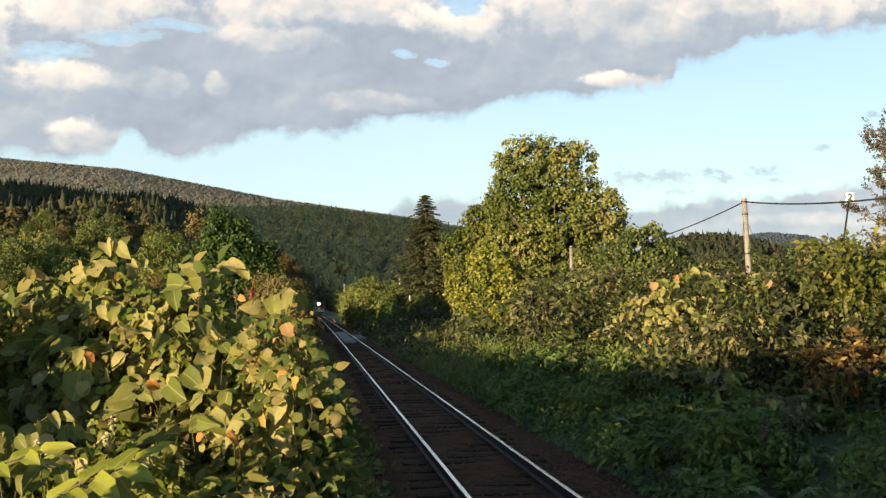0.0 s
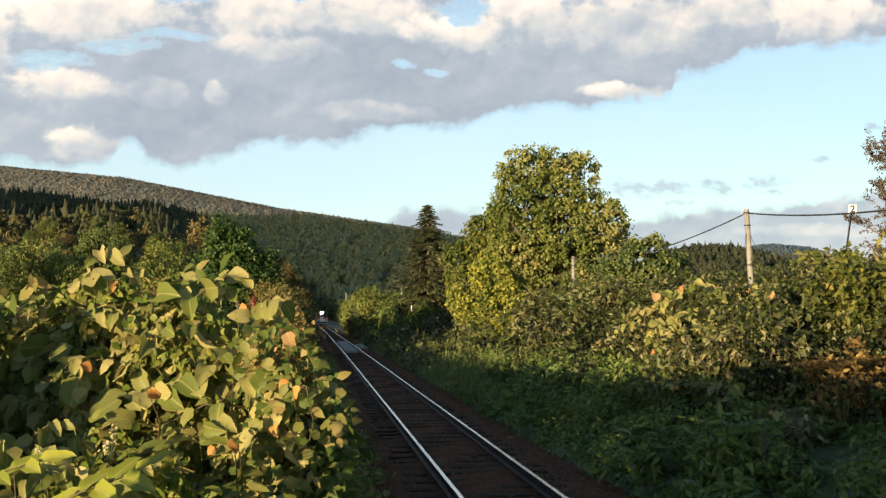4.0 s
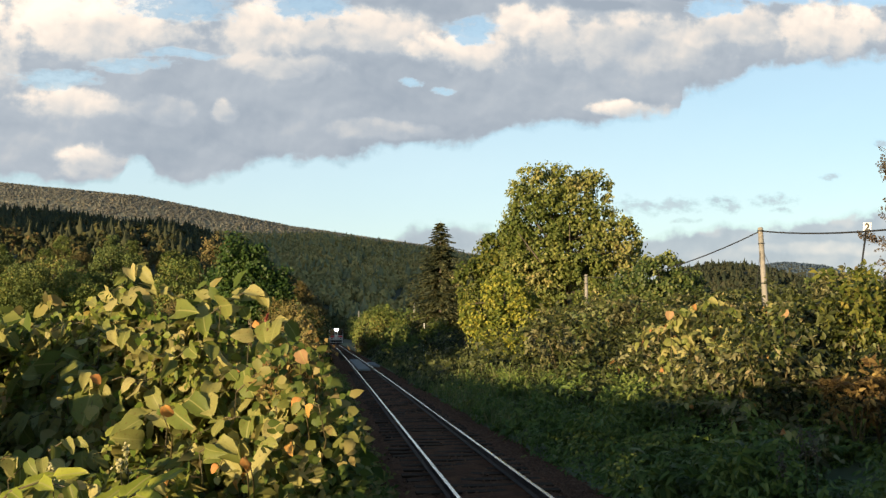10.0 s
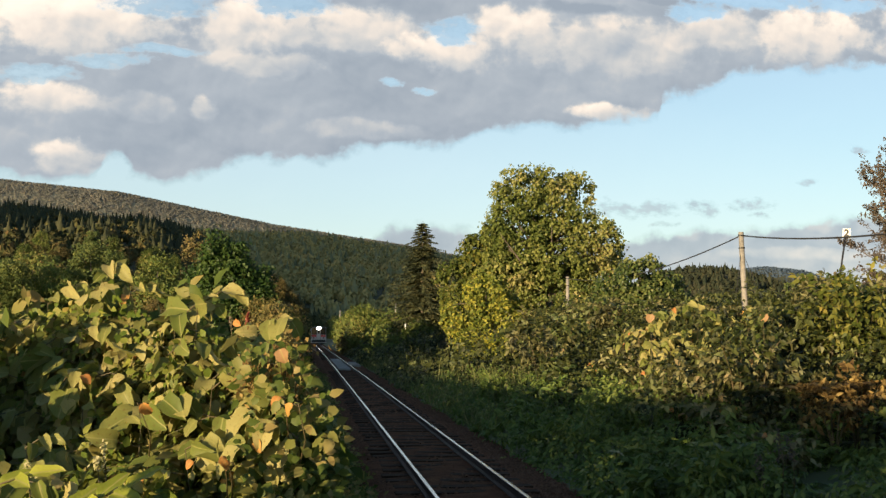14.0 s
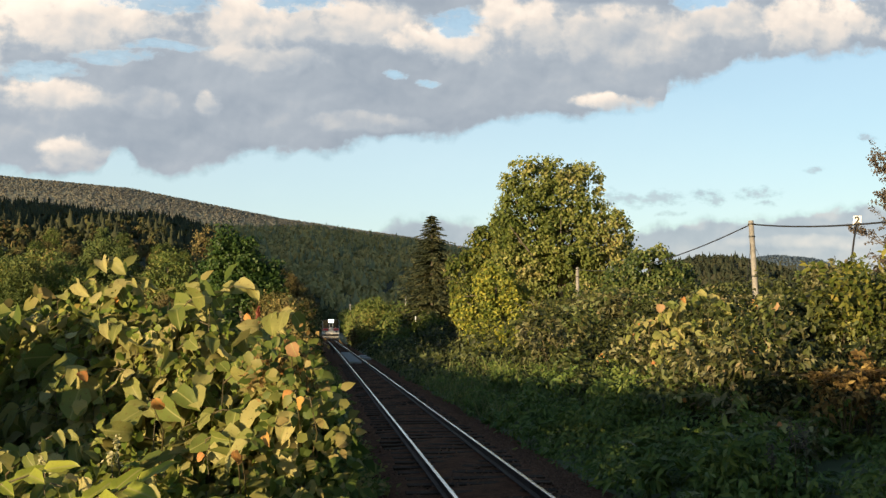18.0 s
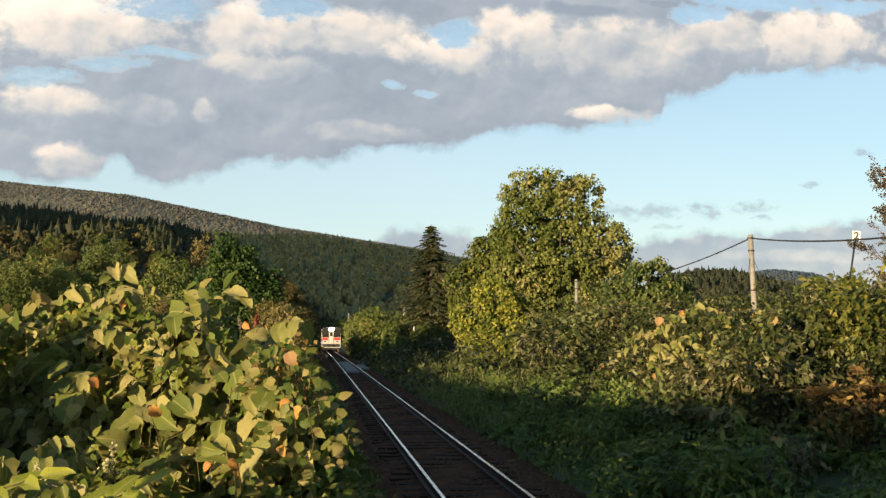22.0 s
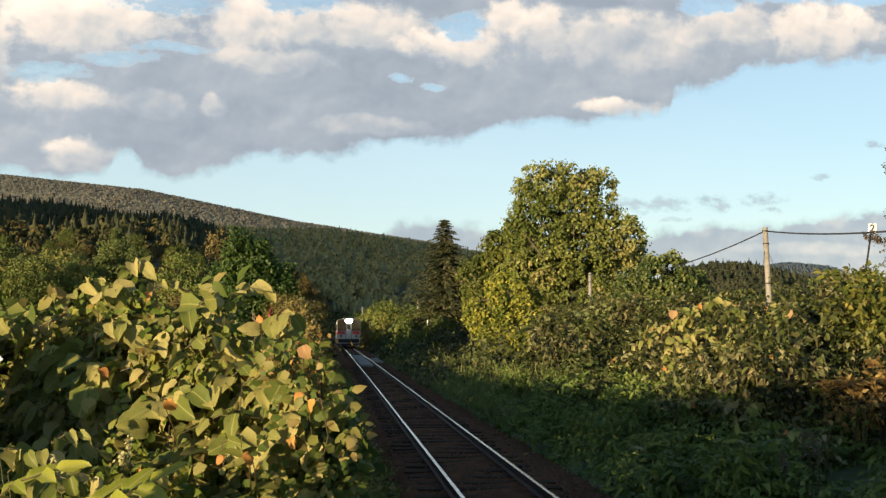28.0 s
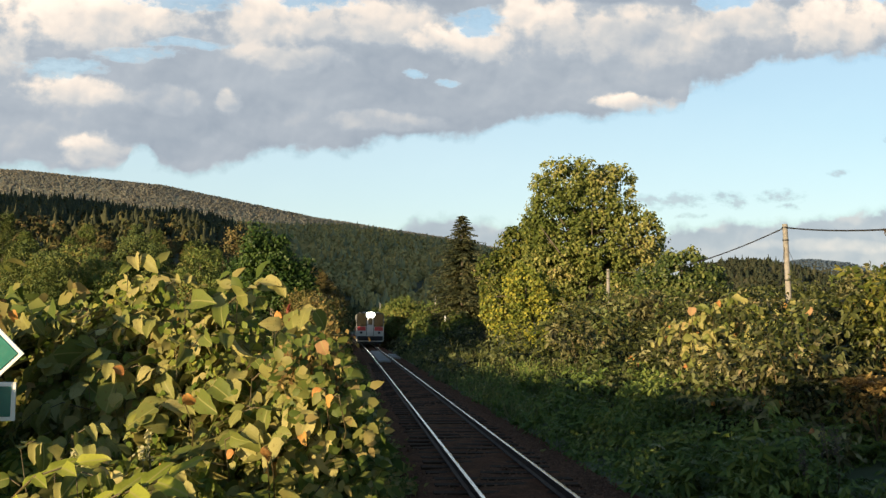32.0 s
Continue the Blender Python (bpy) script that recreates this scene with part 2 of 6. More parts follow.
M_WHITE = surface("white_enamel", (0.66, 0.66, 0.64), (0.80, 0.80, 0.78), 6, 0.35, 0.05)
M_BLACK = surface("black_paint", (0.012, 0.012, 0.012), (0.03, 0.03, 0.03), 9, 0.5, 0.1)
M_TEAL = surface("teal_enamel", (0.0, 0.10, 0.08), (0.004, 0.145, 0.12), 8, 0.3, 0.05)
M_TRAINWHITE = surface("white_coach_paint", (0.40, 0.385, 0.365), (0.55, 0.53, 0.50), 1.5, 0.35, 0.05)
M_TRAINRED = surface("red_coach_paint", (0.42, 0.03, 0.03), (0.60, 0.06, 0.06), 2, 0.35, 0.05)
M_UNDER = surface("underframe_black", (0.010, 0.010, 0.012), (0.04, 0.036, 0.034), 4, 0.8, 0.2)
M_ROOF = surface("roof_grey", (0.14, 0.14, 0.14), (0.26, 0.26, 0.26), 2, 0.7, 0.1)
M_GLASS = surface("dark_glass", (0.010, 0.012, 0.014), (0.02, 0.022, 0.025), 2, 0.08, 0.0)
M_LAMP = glow("headlamp_glass", (1.0, 0.93, 0.82), 40.0)


# ---- building blocks ----
def mesh_of(name, verts, faces, mat, smooth=False):
    me = bpy.data.meshes.new(name)
    me.from_pydata([tuple(v) for v in verts], [], [tuple(f) for f in faces])
    if mat:
        me.materials.append(mat)
    if smooth:
        me.polygons.foreach_set("use_smooth", [True] * len(me.polygons))
    return me


def part(name, me, parent, label="", m=None):
    ob = new(name, me)
    ob.parent = parent
    if m is not None:
        ob.matrix_basis = m
    if label:
        ob["label"] = label
    return ob


def from_bm(name, bm, mat, smooth=False):
    me = bpy.data.meshes.new(name)
    bm.to_mesh(me)
    bm.free()
    me.materials.append(mat)
    if smooth:
        me.polygons.foreach_set("use_smooth", [True] * len(me.polygons))
    return me


def box_mesh(name, size, mat, at=(0, 0, 0), bevel=0.0):
    bm = bmesh.new()
    bmesh.ops.create_cube(bm, size=1, matrix=Matrix.Translation(at) @ Matrix.Diagonal((*size, 1)))
    if bevel:
        bmesh.ops.bevel(bm, geom=bm.edges[:], offset=bevel, segments=2, affect="EDGES", profile=0.6)
    return from_bm(name, bm, mat)


def tube(points, radii, sides=7, base=0):
    """Verts and faces of a tapered tube along points."""
    vs, fs = [], []
    pts = [Vector(p) for p in points]
    for i, p in enumerate(pts):
        d = (pts[min(i + 1, len(pts) - 1)] - pts[max(i - 1, 0)]).normalized()
        u = d.orthogonal().normalized() if i == 0 else (u - d * u.dot(d)).normalized()
        w = d.cross(u)
        for k in range(sides):
            a = 2 * math.pi * k / sides
            vs.append(p + (u * math.cos(a) + w * math.sin(a)) * radii[i])
    for i in range(len(pts) - 1):
        for k in range(sides):
            q = base + i * sides
            fs.append((q + k, q + (k + 1) % sides, q + sides + (k + 1) % sides, q + sides + k))
    fs.append(tuple(base + (len(pts) - 1) * sides + k for k in range(sides)))
    fs.append(tuple(base + k for k in reversed(range(sides))))
    return vs, fs


def scatter(name, tv, tf, rot, loc, scale, mat, smooth=False):
    """One mesh of many copies of a template: tv (n,3), tf faces of one size, rot (m,3,3), loc (m,3), scale (m,3)."""
    tv, tf = np.asarray(tv, float), np.asarray(tf, int)
    m, nv = len(loc), len(tv)
    v = np.einsum("mij,mnj->mni", rot, tv[None] * np.asarray(scale)[:, None, :]) + np.asarray(loc)[:, None, :]
    f = (tf[None] + (np.arange(m) * nv)[:, None, None]).reshape(-1, tf.shape[1])
    me = bpy.data.meshes.new(name)
    me.vertices.add(m * nv)
    me.vertices.foreach_set("co", v.reshape(-1))
    me.loops.add(f.size)
    me.loops.foreach_set("vertex_index", f.reshape(-1))
    me.polygons.add(len(f))
    me.polygons.foreach_set("loop_start", np.arange(len(f)) * tf.shape[1])
    me.polygons.foreach_set("loop_total", np.full(len(f), tf.shape[1]))
    if smooth:
        me.polygons.foreach_set("use_smooth", np.ones(len(f), bool))
    me.materials.append(mat)
    me.update(calc_edges=True)
    return me


def unit(a):
    return a / np.linalg.norm(a, axis=-1, keepdims=True)


def frames(rng, n, lean=(0, 0, 1), spread=0.8, droop=0.6):
    """Turns for n leaves whose faces lean one way and whose tips hang."""
    z = unit(np.asarray(lean, float)[None] + rng.normal(0, spread, (n, 3)))
    y = rng.normal(0, 1, (n, 3)) - np.array([0, 0, droop])
    y = unit(y - z * (y * z).sum(1, keepdims=True))
    x = np.cross(y, z)
    return np.stack([x, y, z], axis=2)


LIGHTWARD = tuple(Vector((TO_SUN.x, TO_SUN.y, 0.55)))
# a small leaf of two folded halves, a pointed one with a keel, and a blade of grass
LEAF_V = [(0, 0, 0), (0.30, 0.42, 0.07), (0, 1, -0.05), (-0.30, 0.42, 0.07)]
LEAF_F = [(0, 1, 2), (0, 2, 3)]
POINT_V = [(0, 0, 0), (0.21, 0.26, 0.06), (0.17, 0.62, 0.04), (0, 1, -0.14), (-0.17, 0.62, 0.04), (-0.21, 0.26, 0.06), (0, 0.28, 0.0), (0, 0.62, -0.03)]
POINT_F = [(0, 1, 6), (1, 2, 7), (1, 7, 6), (2, 3, 7), (3, 4, 7), (4, 5, 6), (4, 6, 7), (5, 0, 6)]
BLADE_V = [(-0.03, 0, 0), (0.03, 0, 0), (0.022, 0, 0.55), (-0.022, 0, 0.55), (0, 0.18, 1.0)]
BLADE_F = [(0, 1, 2), (0, 2, 3), (3, 2, 4)]


def leaf_stuff(name, rng, loc, size, mat, lean=LIGHTWARD, spread=0.8, broad=False, droop=0.6):
    n = len(loc)
    s = rng.uniform(*size, (n, 1)) * np.array([[1, 1, 1]]) * np.stack([rng.uniform(0.8, 1.2, n), np.ones(n), np.ones(n)], 1)
    if broad:
        s = s * np.array([[1.65, 1, 1]])
    return scatter(name, POINT_V if broad else LEAF_V, POINT_F if broad else LEAF_F, frames(rng, n, lean, spread, droop), loc, s, mat, broad)


def spray_stuff(name, rng, base, out, length, per, size, mat, wide=1.0):
    """Leafy shoots: from each base an arching stalk along out, with pointed leaves to both sides and one at its tip."""
    m = len(base)
    out = unit(out)
    side = unit(np.cross(out, np.array([0, 0, 1.0]) + rng.normal(0, 0.25, (m, 3))))
    up = np.cross(side, out)
    t = (np.arange(per) + 0.7) / per
    sgn = np.where(np.arange(per) % 2 == 0, 1.0, -1.0)
    sgn[-1] = 0.0
    L = np.asarray(length)[:, None, None]
    loc = base[:, None] + out[:, None] * L * t[None, :, None] - np.array([0, 0, 0.30]) * L * (t ** 2)[None, :, None]
    y = out[:, None] * 0.75 + side[:, None] * (sgn * 0.7)[None, :, None] - np.array([0, 0, 0.85]) + rng.normal(0, 0.55, (m, per, 3))
    z = up[:, None] * 0.45 + side[:, None] * (sgn * 0.25)[None, :, None] + np.array(LIGHTWARD) * 0.65 + rng.normal(0, 0.55, (m, per, 3))
    y, loc = unit(y).reshape(-1, 3), loc.reshape(-1, 3)
    z = z.reshape(-1, 3)
    z = unit(z - y * (y * z).sum(1, keepdims=True))
    rot = np.stack([np.cross(y, z), y, z], axis=2)
    sc = np.repeat(rng.uniform(*size, m), per)[:, None] * rng.uniform(0.75, 1.2, (m * per, 1)) * np.array([[wide, 1, 1]])
    return scatter(name, POINT_V, POINT_F, rot, loc, sc, mat)


def wave(x, y, k=1.0, seed=0.0):
    """Soft unevenness, -1 to 1."""
    return (np.sin(x * 1.31 * k + seed) * np.cos(y * 0.83 * k + 1.7 * seed) + 0.6 * np.sin(x * 2.9 * k + y * 1.7 * k + seed * 3)
            + 0.4 * np.cos(y * 3.7 * k - x * 2.1 * k + seed)) / 2.0


# ---- ground, track bed ----
def track_x(y):
    """The track's middle: straight, then bending slightly away."""
    return 2.17 - 0.000016 * max(0.0, y - 30.0) ** 2


def ground_z(x, y):
    d = x - (2.17 - 0.000016 * np.maximum(0, y - 30.0) ** 2)
    z = -0.42 + 0.03 * wave(x, y, 0.7)
    z = z + np.clip((d - 2.2) / 9.0, 0, 1) ** 1.2 * 1.1 * np.clip(1.4 - y / 150, 0, 1) * np.clip((y + 30) / 20, 0, 1)
    return z


def build_ground():
    xs = np.concatenate([-np.geomspace(4500, 12, 30), np.linspace(-10, 30, 81), np.geomspace(33, 4500, 30)])
    ys = np.concatenate([-np.geomspace(3000, 8, 22), np.linspace(-6, 60, 100), np.geomspace(62, 4800, 45)])
    X, Y = np.meshgrid(xs, ys)
    Z = ground_z(X, Y)
    v = np.stack([X, Y, Z], 2).reshape(-1, 3)
    w, h = len(xs), len(ys)
    f = [(j * w + i, j * w + i + 1, (j + 1) * w + i + 1, (j + 1) * w + i) for j in range(h - 1) for i in range(w - 1)]
    g = new("ground", mesh_of("ground", v, f, M_FIELD, True))
    tagged(g, "uneven green meadow ground under the scrub", "ground", kind="structure")


build_ground()


def strip(name, xs_of, y0, y1, step, zs, mat):
    """A ribbon that follows the track; xs_of: offsets from its middle, zs their heights."""
    ys = np.arange(y0, y1 + step, step)
    v, f, k = [], [], len(xs_of)
    for y in ys:
        c = track_x(y)
        for o, z in zip(xs_of, zs):
            v.append((c + o, y, z + 0.02 * math.sin(y * 2.3 + o * 5)))
    for j in range(len(ys) - 1):
        for i in range(k - 1):
            f.append((j * k + i, j * k + i + 1, (j + 1) * k + i + 1, (j + 1) * k + i))
    return mesh_of(name, v, f, mat)


bed = new("track_bed", strip("track_bed", (-2.4, -1.75, -1.1, -0.4, 0.4, 1.1, 1.75, 2.4), -12, 420, 1.5,
                             (-0.50, -0.36, -0.165, -0.146, -0.146, -0.165, -0.36, -0.50), M_BALLAST))
tagged(bed, "dark brown dirty ballast under the track", "ballast", kind="structure")


def build_stones():
    rng = np.random.default_rng(4)
    n = 14000
    y = 7 + 55 * rng.random(n) ** 1.7
    o = np.where(rng.random(n) < 0.5, rng.uniform(-2.1, 2.1, n), rng.uniform(0.75, 2.1, n))
    z = np.interp(np.abs(o), [0, 1.1, 1.75, 2.4], [-0.14, -0.16, -0.355, -0.5])
    c = np.array([track_x(t) for t in y])
    tv = [(1, 0, -0.3), (-0.5, 0.8, -0.3), (-0.5, -0.8, -0.3), (0.1, 0.1, 0.7)]
    tf = [(0, 1, 3), (1, 2, 3), (2, 0, 3)]
    s = rng.uniform(0.02, 0.05, (n, 1)) * np.array([[1, 1, 0.8]])
    me = scatter("ballast_stones", tv, tf, frames(rng, n, (0, 0, 1), 0.3), np.stack([c + o, y, z], 1), s, M_STONE)
    tagged(new("ballast_stones", me), "loose brown crushed stone around the sleepers", "gravel", kind="stuff")


build_stones()

# ---- track: rails, sleepers, crossing slabs ----
track = tagged(new("railway_track"), "narrow single railway track with worn shiny rails on dark wooden sleepers", "track", kind="structure")
GAUGE = 1.132


def rail(side):
    ys = [-12 + 4 * i for i in range(108)]
    prof = [(-0.055, -0.135), (0.055, -0.135), (0.055, -0.122), (0.010, -0.105), (0.008, -0.045), (0.032, -0.030), (0.033, -0.008), (0.026, -0.0015),
            (-0.026, -0.0015), (-0.033, -0.008), (-0.032, -0.030), (-0.008, -0.045), (-0.010, -0.105), (-0.055, -0.122)]
    v, f, k = [], [], len(prof)
    for y in ys:
        v += [(track_x(y) + side * GAUGE / 2 + px, y, pz) for px, pz in prof]
    for j in range(len(ys) - 1):
        f += [(j * k + i, j * k + (i + 1) % k, (j + 1) * k + (i + 1) % k, (j + 1) * k + i) for i in range(k)]
    r = part("rail", mesh_of("rail", v, f, M_RAILSIDE), track, "rust-brown steel rail")
    v, f = [], []
    for j, y in enumerate(ys):
        c = track_x(y) + side * GAUGE / 2
        v += [(c - 0.024, y, -0.001), (c + 0.024, y, -0.001), (c + 0.018, y, 0.0015), (c - 0.018, y, 0.0015)]
        if j:
            q = 4 * j - 4
            f += [(q, q + 3, q + 7, q + 4), (q + 3, q + 2, q + 6, q + 7), (q + 2, q + 1, q + 5, q + 6)]
    part("running_surface", mesh_of("running_surface", v, f, M_RAILTOP), r, "polished shiny rail head")


rail(-1)
rail(1)


def crossing():
    slab = box_mesh("crossing_slab", (0.74, 2.9, 0.12), M_CONCRETE, bevel=0.02)
    out = box_mesh("crossing_slab", (0.62, 2.9, 0.14), M_CONCRETE, bevel=0.03)
    rng = random.Random(3)
    for i in range(8):
        y = 62 + 3.0 * i
        part("crossing_slab", slab, track, "pale grey concrete crossing slab", pose(track_x(y), y, -0.075 + rng.uniform(-0.01, 0.01), 0, 0, rng.uniform(-0.6, 0.6)))
    for i in range(2):
        y = 70 + 5.0 * i
        part("crossing_slab", out, track, "pale grey concrete crossing slab", pose(track_x(y) + 1.05 + rng.uniform(-0.08, 0.08), y, -0.11, 0, rng.uniform(-2, 2), rng.uniform(-2, 2)))


crossing()


# ---- hills ----
def hill_z(x, y, crest, y0, y1, back):
    cx, cz = zip(*crest)
    h = np.interp(x, cx, cz)
    s = np.clip((y - y0) / (y1 - y0), 0, 1)
    d = np.clip((back - y) / (back - y1), 0, 1)
    return h * np.sin(s * np.pi / 2) ** 1.15 * (d ** 0.7) - 3


def hill(name, label, crest, y0, y1, back, trees, size, mats, seed, conic=0.0, rise=0.5, flat=1.0, zoned=False, earth=M_HILL):
    rng = np.random.default_rng(seed)
    x0, x1 = crest[0][0], crest[-1][0]
    xs, ys = np.linspace(x0, x1, 60), np.concatenate([np.linspace(y0, y1, 24), np.linspace(y1, back, 8)[1:]])
    X, Y = np.meshgrid(xs, ys)
    Z = hill_z(X, Y, crest, y0, y1, back)
    w = len(xs)
    v = np.stack([X, Y, Z], 2).reshape(-1, 3)
    f = [(j * w + i, j * w + i + 1, (j + 1) * w + i + 1, (j + 1) * w + i) for j in range(len(ys) - 1) for i in range(w - 1)]
    tagged(new(name, mesh_of(name, v, f, earth, True)), label, "hill", kind="structure")
    lite = y0 > 1000
    k = 24 if lite else 64
    u = unit(rng.normal(0, 1, (k, 3)) + np.array([0, 0, 0.3])) * rng.uniform(0.72, 1.12, (k, 1))
    q = np.zeros((k, 3, 3))
    q[:, :, 2] = unit(u * 1.2 + rng.normal(0, 0.35, (k, 3)))
    q[:, :, 1] = unit(np.cross(q[:, :, 2], rng.normal(0, 1, (k, 3))))
    q[:, :, 0] = np.cross(q[:, :, 1], q[:, :, 2])
    tri = np.array([(-0.30, -0.2, 0), (0.30, -0.15, 0), (0.0, 0.36, 0)]) * (1.0 if k > 30 else 1.7)
    bm = bmesh.new()
    bmesh.ops.create_icosphere(bm, subdivisions=1, radius=0.78)
    bv = np.concatenate([np.array([p.co for p in bm.verts]), (u[:, None, :] + np.einsum("mij,nj->mni", q, tri)).reshape(-1, 3)])
    bf = np.concatenate([np.array([[p.index for p in g.verts] for g in bm.faces]), len(bm.verts) + np.arange(3 * k).reshape(-1, 3)])
    bm.free()
    if lite:
        bv, bf = np.concatenate([bv[:12] * 1.15, bv[12:12 + 24]]), np.concatenate([bf[:20], bf[20:28]])
    cv = np.array([(math.cos(a * 1.0472) * r * (1 + 0.3 * math.sin(a * 2.5 + z * 9)), math.sin(a * 1.0472) * r, z) for z, r in ((-0.6, 0.7), (0.0, 0.82), (0.12, 0.45), (0.75, 0.6), (0.85, 0.28), (1.7, 0.05)) for a in range(6)])
    cf = np.array([t for j in range(5) for a in range(6) for t in ((j * 6 + a, j * 6 + (a + 1) % 6, j * 6 + 6 + (a + 1) % 6), (j * 6 + a, j * 6 + 6 + (a + 1) % 6, j * 6 + 6 + a))])
    for kind, (tv, tf, mat, share) in enumerate(((bv, bf, mats[0], 1 - conic), (cv, cf, mats[1], conic))):
        n = int(trees * share)
        if not n:
            continue
        x = rng.uniform(max(x0, -1150), min(x1, 2300), n)
        # firs keep to the upper slopes of a zoned hill
        y = y0 + (y1 - y0) * ((0.4 + 0.6 * rng.random(n) ** 0.7) if zoned and kind else rng.random(n) ** (1.2 if zoned else 0.8)) * 1.03
        z = hill_z(x, y, crest, y0, y1, back)
        keep = (z > 0.5) & (x > -0.37 * y - 25) & (x < 0.68 * y + 25) if x1 > -400 else z > 3
        x, y, z, n = x[keep], y[keep], z[keep], int(keep.sum())
        a = rng.uniform(0, 6.28, n)
        rot = np.zeros((n, 3, 3))
        rot[:, 0, 0] = rot[:, 1, 1] = np.cos(a)
        rot[:, 0, 1], rot[:, 1, 0], rot[:, 2, 2] = -np.sin(a), np.sin(a), 1
        s = rng.uniform(*size, (n, 1)) * np.stack([rng.uniform(0.8, 1.1, n), rng.uniform(0.8, 1.1, n), rng.uniform(0.8, 1.5, n) * flat], 1)
        me = scatter("hill_woods", tv, tf, rot, np.stack([x, y, z + s[:, 2] * rise], 1), s, mat, lite)
        tagged(new("hill_woods", me), "dense mixed woods covering the hillside", "woods", kind="stuff")


# ridge floor carries the same painted haze as its trees
M_RIDGEFLOOR = surface("hazed_ridge_floor", (0.13, 0.135, 0.095), (0.22, 0.21, 0.14), 0.02, 0.95, 0.3, fine=9)
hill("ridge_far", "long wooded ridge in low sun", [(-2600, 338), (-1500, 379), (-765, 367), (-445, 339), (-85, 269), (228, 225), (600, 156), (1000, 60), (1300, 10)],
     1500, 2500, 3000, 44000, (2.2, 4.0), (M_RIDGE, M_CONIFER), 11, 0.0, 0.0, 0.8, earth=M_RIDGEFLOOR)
# blue distance haze is painted into this leaf colour
M_HAZY = foliage("haze_blue_forest", [(0.0, (0.042, 0.066, 0.098)), (0.5, (0.050, 0.076, 0.112)), (1.0, (0.060, 0.085, 0.12))], 0.0, 0.95, "island", 0.004)
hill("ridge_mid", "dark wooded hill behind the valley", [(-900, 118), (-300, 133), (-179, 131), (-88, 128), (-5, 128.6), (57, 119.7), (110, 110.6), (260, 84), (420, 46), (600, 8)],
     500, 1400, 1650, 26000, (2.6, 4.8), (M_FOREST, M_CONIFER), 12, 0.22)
HILL_NEAR = [(-700, 92), (-194, 86.7), (-177, 86.5), (-157, 82.7), (-131, 78.5), (-112, 79.8), (-96, 77.2), (-75, 69.9), (-62, 59.7), (-27, 40.9), (-14, 30.4), (-1, 16.3), (20, 3)]
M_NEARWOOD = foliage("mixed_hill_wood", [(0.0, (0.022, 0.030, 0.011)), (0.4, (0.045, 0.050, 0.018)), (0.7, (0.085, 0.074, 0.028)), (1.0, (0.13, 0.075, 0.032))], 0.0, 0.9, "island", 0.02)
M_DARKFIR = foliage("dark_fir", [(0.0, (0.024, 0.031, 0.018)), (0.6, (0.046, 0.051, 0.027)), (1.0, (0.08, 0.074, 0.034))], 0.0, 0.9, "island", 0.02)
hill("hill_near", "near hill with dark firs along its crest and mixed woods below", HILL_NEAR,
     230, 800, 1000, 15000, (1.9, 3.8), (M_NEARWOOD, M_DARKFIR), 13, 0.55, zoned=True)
M_COPSE = foliage("copse", [(0.0, (0.016, 0.025, 0.016)), (0.6, (0.030, 0.037, 0.022)), (1.0, (0.058, 0.056, 0.030))], 0.0, 0.9, "island", 0.02)
hill("hill_east", "low wooded rise", [(90, 1), (135, 16), (150, 32), (172, 35), (186, 30), (198, 22), (209, 13), (218, 7), (226, 8), (240, 22), (262, 32), (600, 38)],
     260, 430, 600, 14000, (0.8, 1.5), (M_COPSE, M_COPSE), 14, 0.45)
hill("hill_hazy", "distant hill, its woods coloured with blue haze", [(900, 120), (1300, 190), (1540, 246), (1650, 268), (1780, 258), (2000, 180), (2600, 120)],
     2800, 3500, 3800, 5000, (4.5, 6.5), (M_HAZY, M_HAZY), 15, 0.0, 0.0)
# out of sight; added so that its shadow keeps the mid hill dim
hill("hill_west", "unseen wooded hill added to shade the middle hill", [(-1500, 250), (-1000, 335), (-700, 325), (-520, 5)],
     -60, 170, 1400, 700, (4, 8), (M_FOREST, M_CONIFER), 16, 0.4)


